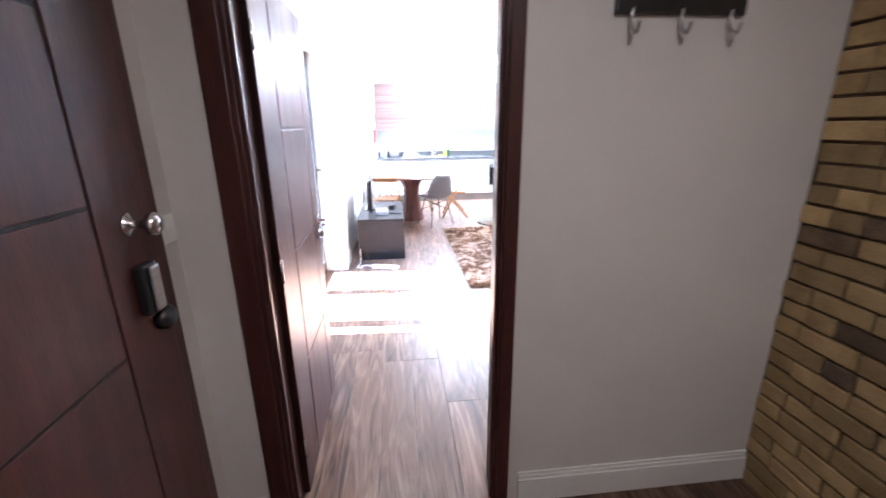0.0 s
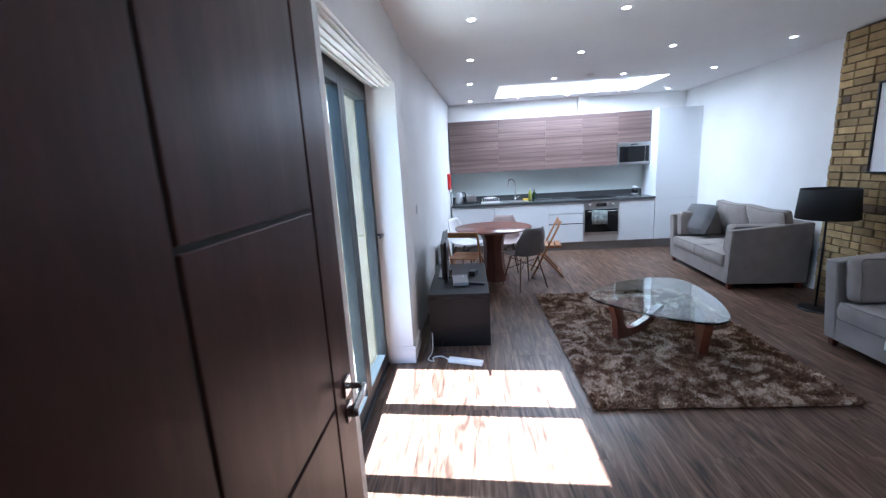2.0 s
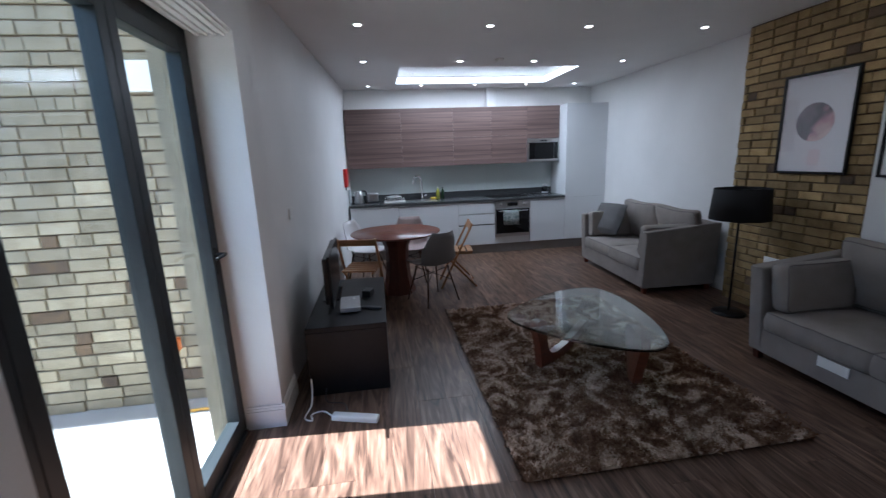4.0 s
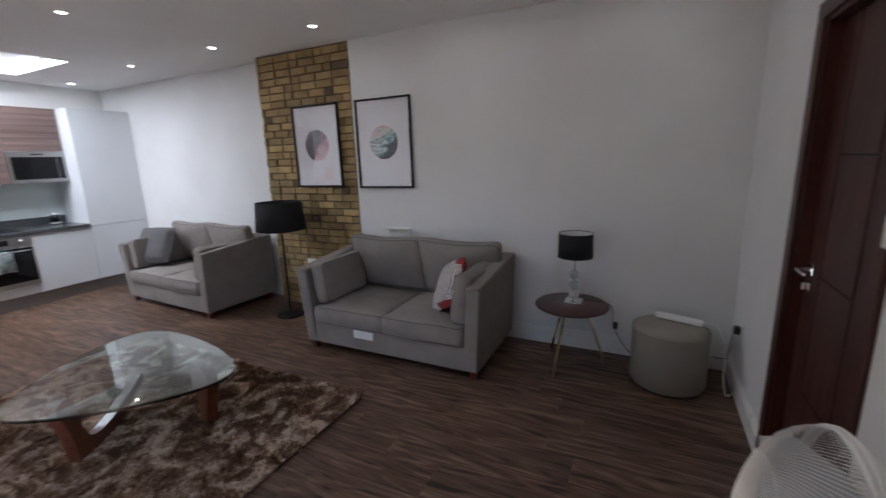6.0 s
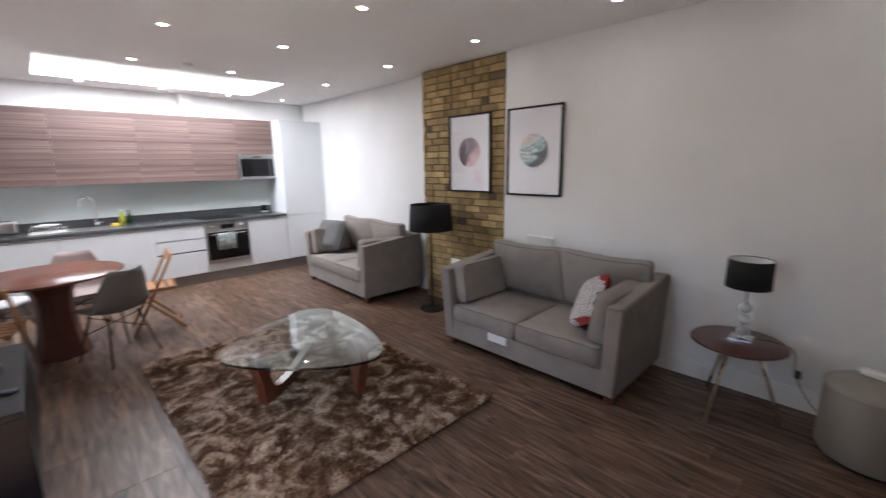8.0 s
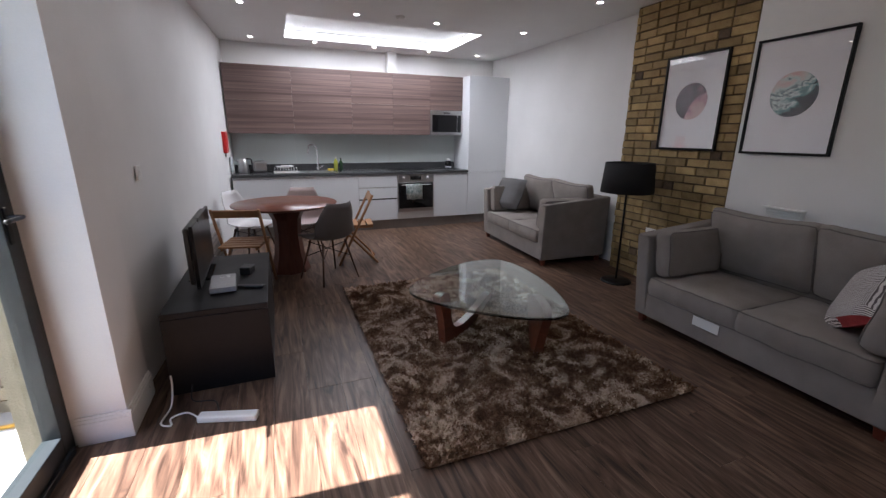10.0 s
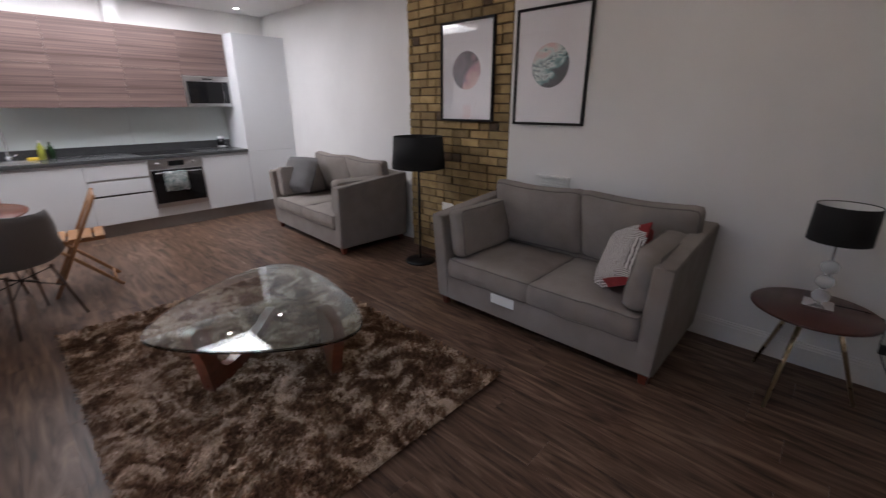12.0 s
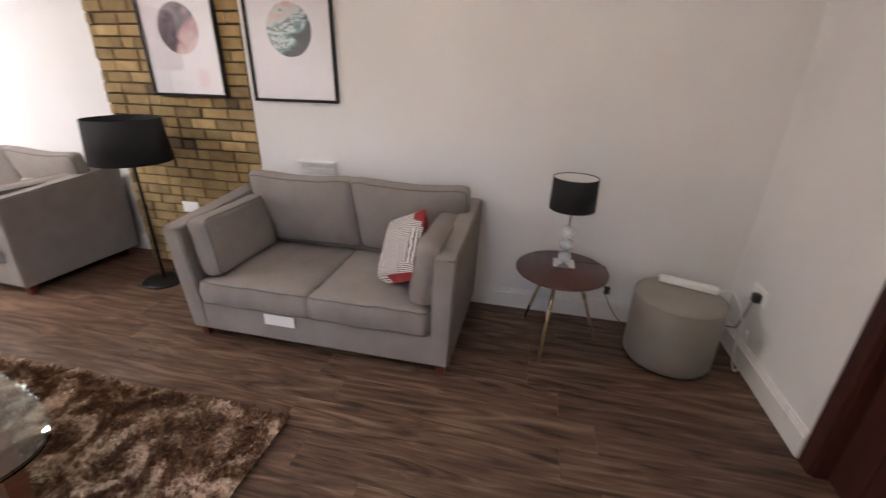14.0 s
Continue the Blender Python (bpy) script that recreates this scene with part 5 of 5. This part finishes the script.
tube("cable", px2, BLACKPL, smooth_path([(-0.06, 0.028, 0.02), (-0.14, 0.16, 0.005), (-0.26, 0.17, 0.005), (-0.30, 0.26, 0.05), (-0.29, 0.38, 0.2)], 6), 0.004, 6)

# ---- dining set ----
dt = thing("dining_table", (0.475, 6.95, 0), 0, "round red-brown wooden pedestal dining table", "table")
lathe("tabletop", dt, REDWOOD, [(0, 0.718), (0.48, 0.718), (0.53, 0.735), (0.535, 0.742), (0.53, 0.75), (0, 0.75)], 56)
lathe("pedestal", dt, mat("dark_red_pedestal", (0.12, 0.034, 0.019), (0.07, 0.02, 0.012), 4.0, 0.4, stretch=(8, 8, 1), fine=40), [(0, 0), (0.21, 0), (0.205, 0.02), (0.155, 0.20), (0.135, 0.42), (0.15, 0.58), (0.22, 0.717), (0, 0.717)], 8, smooth=False)


DARKLEG = mat("dark_stained_leg", (0.10, 0.052, 0.03), (0.06, 0.03, 0.018), 6, 0.4)


def shell_chair(at, rz, material, label):
    """Moulded shell on dowel legs; it faces local +y."""
    c = thing("shell_chair", at, rz, label, "chair", "chairs round the dining table")
    bm = bmesh.new()
    nu, nv = 14, 16
    grid = []
    for j in range(nv + 1):
        t = j / nv
        row = []
        for i in range(nu + 1):
            s = -1 + 2 * i / nu
            if t < 0.5:
                y, z = 0.22 - 0.40 * (t / 0.5), 0.445 - 0.02 * math.sin(t / 0.5 * math.pi)
                half = 0.20 + 0.035 * (t / 0.5)
                side = 0.055 * abs(s) ** 3 * (0.35 + t)
            else:
                q = (t - 0.5) / 0.5
                y, z = -0.18 - 0.06 * math.sin(q * math.pi / 2) - 0.05 * q, 0.445 + 0.37 * q ** 1.15
                half = 0.235 - 0.10 * q ** 2.2
                side = 0.06 * abs(s) ** 3 * (1 - 0.8 * q)
            y2 = y + (0.09 * abs(s) ** 2.5 * max(0, min(1, (t - 0.4) / 0.3)) * (1 - 0.4 * max(0, t - 0.7) / 0.3))
            row.append(bm.verts.new((s * half, y2, z + side)))
        grid.append(row)
    for a, b in zip(grid, grid[1:]):
        for i in range(nu):
            bm.faces.new((a[i], a[i + 1], b[i + 1], b[i]))
    bmesh.ops.recalc_face_normals(bm, faces=bm.faces)
    bmesh.ops.solidify(bm, geom=bm.faces[:], thickness=0.006)
    part("shell", bm, material, c, "", True)
    for x in (-1, 1):
        for y in (-1, 1):
            tube("leg", c, DARKLEG, [(x * 0.13, y * 0.11 - 0.01, 0.415), (x * 0.215, y * 0.205 - 0.01, 0)], 0.012, 8, 0.008)
    for a, b in (((-0.17, -0.16, 0.24), (0.15, 0.12, 0.40)), ((0.17, -0.16, 0.24), (-0.15, 0.12, 0.40)), ((-0.17, 0.14, 0.24), (0.15, -0.13, 0.40)), ((0.17, 0.14, 0.24), (-0.15, -0.13, 0.40))):
        tube("brace", c, BLACKMETAL, [a, b], 0.004, 6)
    return c


def folding_chair(at, rz, label):
    """Slatted folding chair; it faces local +y."""
    c = thing("folding_chair", at, rz, label, "chair", "chairs round the dining table")
    for x in (-0.20, 0.20):
        tube("back_leg", c, TEAK, [(x, 0.20, 0.0), (x, -0.20, 0.80)], 0.015, 6)
        tube("front_leg", c, TEAK, [(x * 0.86, -0.24, 0.0), (x * 0.86, 0.16, 0.44)], 0.014, 6)
    for k in range(5):
        y = -0.17 + k * 0.085
        box("seat_slat", c, TEAK, (-0.18, y - 0.034, 0.445), (0.18, y + 0.034, 0.462), 0.004)
    for x in (-0.15, 0.15):
        box("seat_rail", c, TEAK, (x - 0.012, -0.20, 0.420), (x + 0.012, 0.20, 0.4445), 0.003)
    for z in (0.76,):
        y = 0.20 - 0.5 * z
        bm = bmesh.new()
        bm_box(bm, (-0.19, -0.009, -0.038), (0.19, 0.009, 0.038), 0.004)
        bmesh.ops.transform(bm, matrix=pose(0, y, z, 26, 0, 0), verts=bm.verts[:])
        part("back_slat", bm, TEAK, c)
    tube("stretcher", c, TEAK, [(-0.17, -0.20, 0.05), (0.17, -0.20, 0.05)], 0.010, 6)
    return c


SHELLG = mat("grey_moulded_plastic", (0.145, 0.135, 0.13), (0.125, 0.118, 0.114), 4, 0.45)
SHELLW = mat("white_moulded_plastic", (0.68, 0.66, 0.66), (0.64, 0.62, 0.62), 4, 0.4)
SHELLP = mat("pale_pink_moulded_plastic", (0.50, 0.40, 0.38), (0.46, 0.37, 0.35), 4, 0.45)
folding_chair((0.08, 6.50, 0), -12, "beech folding chair pulled up to the table")
folding_chair((1.22, 7.08, 0), 84, "beech folding chair turned sideways to the table")
shell_chair((0.84, 6.52, 0), 28, SHELLG, "grey moulded shell chair on wooden legs")
shell_chair((0.10, 7.42, 0), -118, SHELLW, "white moulded shell chair behind the table")
shell_chair((0.66, 7.42, 0), 172, SHELLP, "pale pink moulded shell chair at the far side")

# ---- standing fan ----
fan = thing("standing_fan", (1.11, 1.757, 0), 0, "white standing fan with a domed wire cage", "fan")
lathe("base", fan, WHITEPL, [(0, 0), (0.19, 0), (0.19, 0.012), (0.15, 0.03), (0.03, 0.045), (0, 0.045)], 32)
tube("pole", fan, WHITEPL, [(0, -0.09, 0.04), (0, -0.09, 0.86)], 0.014, 10)
FM = pose(0, 0, 1.018, 0, 0, 86) @ pose(0, 0, 0, 0, 90, 0)
R = 0.226
mo = lathe("motor", fan, WHITEPL, [(0, -0.17), (0.04, -0.165), (0.06, -0.13), (0.065, -0.085), (0.05, -0.07), (0, -0.07)], 24)
mo.matrix_basis = FM
tube("neck", fan, WHITEPL, [(0, -0.09, 0.84), FM @ Vector((0.03, 0, -0.12))], 0.018, 10)


def dome(q, sgn):
    """Cage profile: radius and depth at q from hub to rim."""
    r = 0.045 + (R - 0.045) * q
    return r, sgn * (0.105 if sgn > 0 else 0.06) * math.sqrt(max(0.0, 1 - q ** 2))


for rr, z, tk in ((R, 0.003, 0.0035), (R, -0.005, 0.0035)) + tuple((*dome(q, s), 0.0012) for q in (0.35, 0.7) for s in (1, -1)):
    o = tube("cage_ring", fan, WHITEPL, [(rr * math.cos(2 * math.pi * i / 48), rr * math.sin(2 * math.pi * i / 48), z) for i in range(48)], tk, 6, closed=True)
    o.matrix_basis = FM
for sgn, nm in ((1, "front_grille"), (-1, "rear_grille")):
    bm = bmesh.new()
    for i in range(190):
        vs = []
        for k in range(11):
            q = math.sin(k / 10 * math.pi / 2)
            r, z = dome(q, sgn)
            a = 2 * math.pi * i / 190 + sgn * 1.5 * (1 - q)
            c = Vector((r * math.cos(a), r * math.sin(a), z))
            td = Vector((-math.sin(a), math.cos(a), 0)) * 0.0009
            vs.append((bm.verts.new(c + td), bm.verts.new(c - td), bm.verts.new(c + Vector((0, 0, sgn * 0.0018)))))
        for p, q in zip(vs, vs[1:]):
            for e in range(3):
                bm.faces.new((p[e], p[(e + 1) % 3], q[(e + 1) % 3], q[e]))
    o = part(nm, bm, WHITEPL, fan, "white wire grille")
    o.matrix_basis = FM
o = lathe("badge", fan, WHITEPL, [(0, 0.110), (0.048, 0.108), (0.052, 0.100), (0, 0.098)], 24)
o.matrix_basis = FM
BLADE = mat("white_fan_blade", (0.72, 0.72, 0.74), (0.68, 0.68, 0.70), 5, 0.35)
for k in range(3):
    bm = bmesh.new()
    g = []
    for i in range(7):
        q = i / 6
        r0 = 0.03 + 0.172 * q
        sp = 0.35 + 0.55 * math.sin(q * math.pi * 0.62)
        g.append([bm.verts.new((r0 * math.cos(a), r0 * math.sin(a), 0.055 * (a / sp))) for a in (-sp, -sp / 2, 0, sp / 2, sp)])
    for a, b in zip(g, g[1:]):
        for i in range(4):
            bm.faces.new((a[i], a[i + 1], b[i + 1], b[i]))
    bmesh.ops.solidify(bm, geom=bm.faces[:], thickness=0.002)
    o = part("blade", bm, BLADE, fan, "", True)
    o.matrix_basis = FM @ pose(0, 0, 0.012, 0, 0, 120 * k + 180)
o = box("rim_clip", fan, WHITEPL, (-0.012, R - 0.004, -0.014), (0.012, R + 0.008, 0.014), 0.003, "white plastic rim clip")
o.matrix_basis = FM @ pose(0, 0, 0, 0, 0, 62)
hub = lathe("hub", fan, WHITEPL, [(0, 0.045), (0.028, 0.04), (0.032, -0.02), (0.02, -0.07), (0, -0.07)], 20)
hub.matrix_basis = FM


# ---- floor planks ----
PW, PL = 0.19, 1.285
plank_mesh = {}


def plank(x, y0, y1, w):
    key = (round(y1 - y0, 3), round(w, 3))
    if key not in plank_mesh:
        bm = bmesh.new()
        bm_box(bm, (-w / 2 + 0.0004, -(y1 - y0) / 2 + 0.0004, -0.0115), (w / 2 - 0.0004, (y1 - y0) / 2 - 0.0004, 0.0))
        top = [e for e in bm.edges if all(v.co.z > -0.001 for v in e.verts)]
        bmesh.ops.bevel(bm, geom=top, offset=0.0008, segments=1, affect="EDGES")
        plank_mesh[key] = to_mesh("plank", bm, PLANK)
    ob = new("plank", plank_mesh[key])
    ob.parent = floor
    ob.matrix_basis = pose(x, (y0 + y1) / 2, 0)


prng = random.Random(11)
x = -0.66
while x < XA - 0.001:
    w = min(PW, XA + 0.02 - x)
    y = HY0 - prng.choice((0.0, 0.32, 0.64, 0.96, 1.12))
    while y < YN:
        a, b = max(y, HY0 if x < 1.76 else YH - 0.01), min(y + PL, YN)
        if b - a > 0.02:
            plank(x + w / 2, round(a, 3), round(b, 3), w)
        y += PL
    x += PW


# ---- bricks ----
brick_mesh = {}


def brick_field(parent, origin, along, out, length, height, materials, rnd, course=0.075, blen=0.215, dark=0.07, limit=300):
    """Courses of alternating stretchers and headers laid on a wall; out is the side they stand proud to."""
    ax, ox = Vector(along), Vector(out)
    rot = Matrix((ax, ox, Vector((0, 0, 1)))).transposed().to_4x4()
    rest = bmesh.new()
    made = 0
    for c in range(int(height / course) + 1):
        z0 = c * course
        z1 = min(z0 + course - 0.011, height - 0.002)
        if z1 - z0 < 0.02:
            continue
        s = -blen / 2 if c % 2 else 0.0
        while s < length - 0.005:
            bl = blen if rnd.random() < 0.72 else 0.105
            a, b = max(s, 0.0), min(s + bl - 0.006, length)
            s += bl
            if b - a < 0.03:
                continue
            q = 0.02
            L, Hh = round((b - a) / q) * q, round(z1 - z0, 3)
            L = min(L, b - a)
            d = rnd.choice((0.008, 0.012, 0.016, 0.019))
            mi = 1 if rnd.random() < (dark * 2.2 if bl < 0.2 else dark * 0.4) else 0
            key = (round(L, 3), Hh, d, mi, materials[0].name, rnd.randrange(2))
            if key not in brick_mesh:
                bm = bmesh.new()
                bm_box(bm, (-L / 2, -0.02, -Hh / 2), (L / 2, d, Hh / 2))
                bmesh.ops.bevel(bm, geom=[e for e in bm.edges if all(v.co.y > 0 for v in e.verts)], offset=0.004, segments=1, affect="EDGES")
                for v in bm.verts:
                    v.co += 0.0025 * noise.noise_vector(v.co * 40 + Vector((len(brick_mesh) * 3.1, 0, 0)))
                brick_mesh[key] = to_mesh("brick", bm, materials[mi])
            m = Matrix.Translation(Vector(origin) + ax * ((a + b) / 2) + Vector((0, 0, (z0 + z1) / 2))) @ rot
            if made < limit:
                ob = new("brick", brick_mesh[key])
                ob.parent = parent
                ob.matrix_basis = m
                made += 1
            else:
                g = bmesh.new()
                g.from_mesh(brick_mesh[key])
                g.transform(m)
                t = bpy.data.meshes.new("t")
                g.to_mesh(t)
                g.free()
                rest.from_mesh(t)
                bpy.data.meshes.remove(t)
    if len(rest.verts):
        o = part("bricks", rest, materials[0], parent)
        tagged(o, kind="stuff")
    else:
        rest.free()


brick_field(brickwork, (XE + 0.010, 4.613, 0.0), (0, 1, 0), (-1, 0, 0), 1.224, H, (BRICK, BRICKD), random.Random(3), dark=0.042)
brick_field(hall_brick, (HX1 + 0.010, HY0 + 0.6, 0.0), (0, 1, 0), (-1, 0, 0), YH - 0.004 - HY0 - 0.6, HH, (BRICK, BRICKD), random.Random(5))
brick_field(yard, (-0.82, 5.110, -0.13), (-1, 0, 0), (0, -1, 0), 3.2, 4.6, (OUTBRICK, BRICKD), random.Random(7), course=0.088, blen=0.25, dark=0.09)
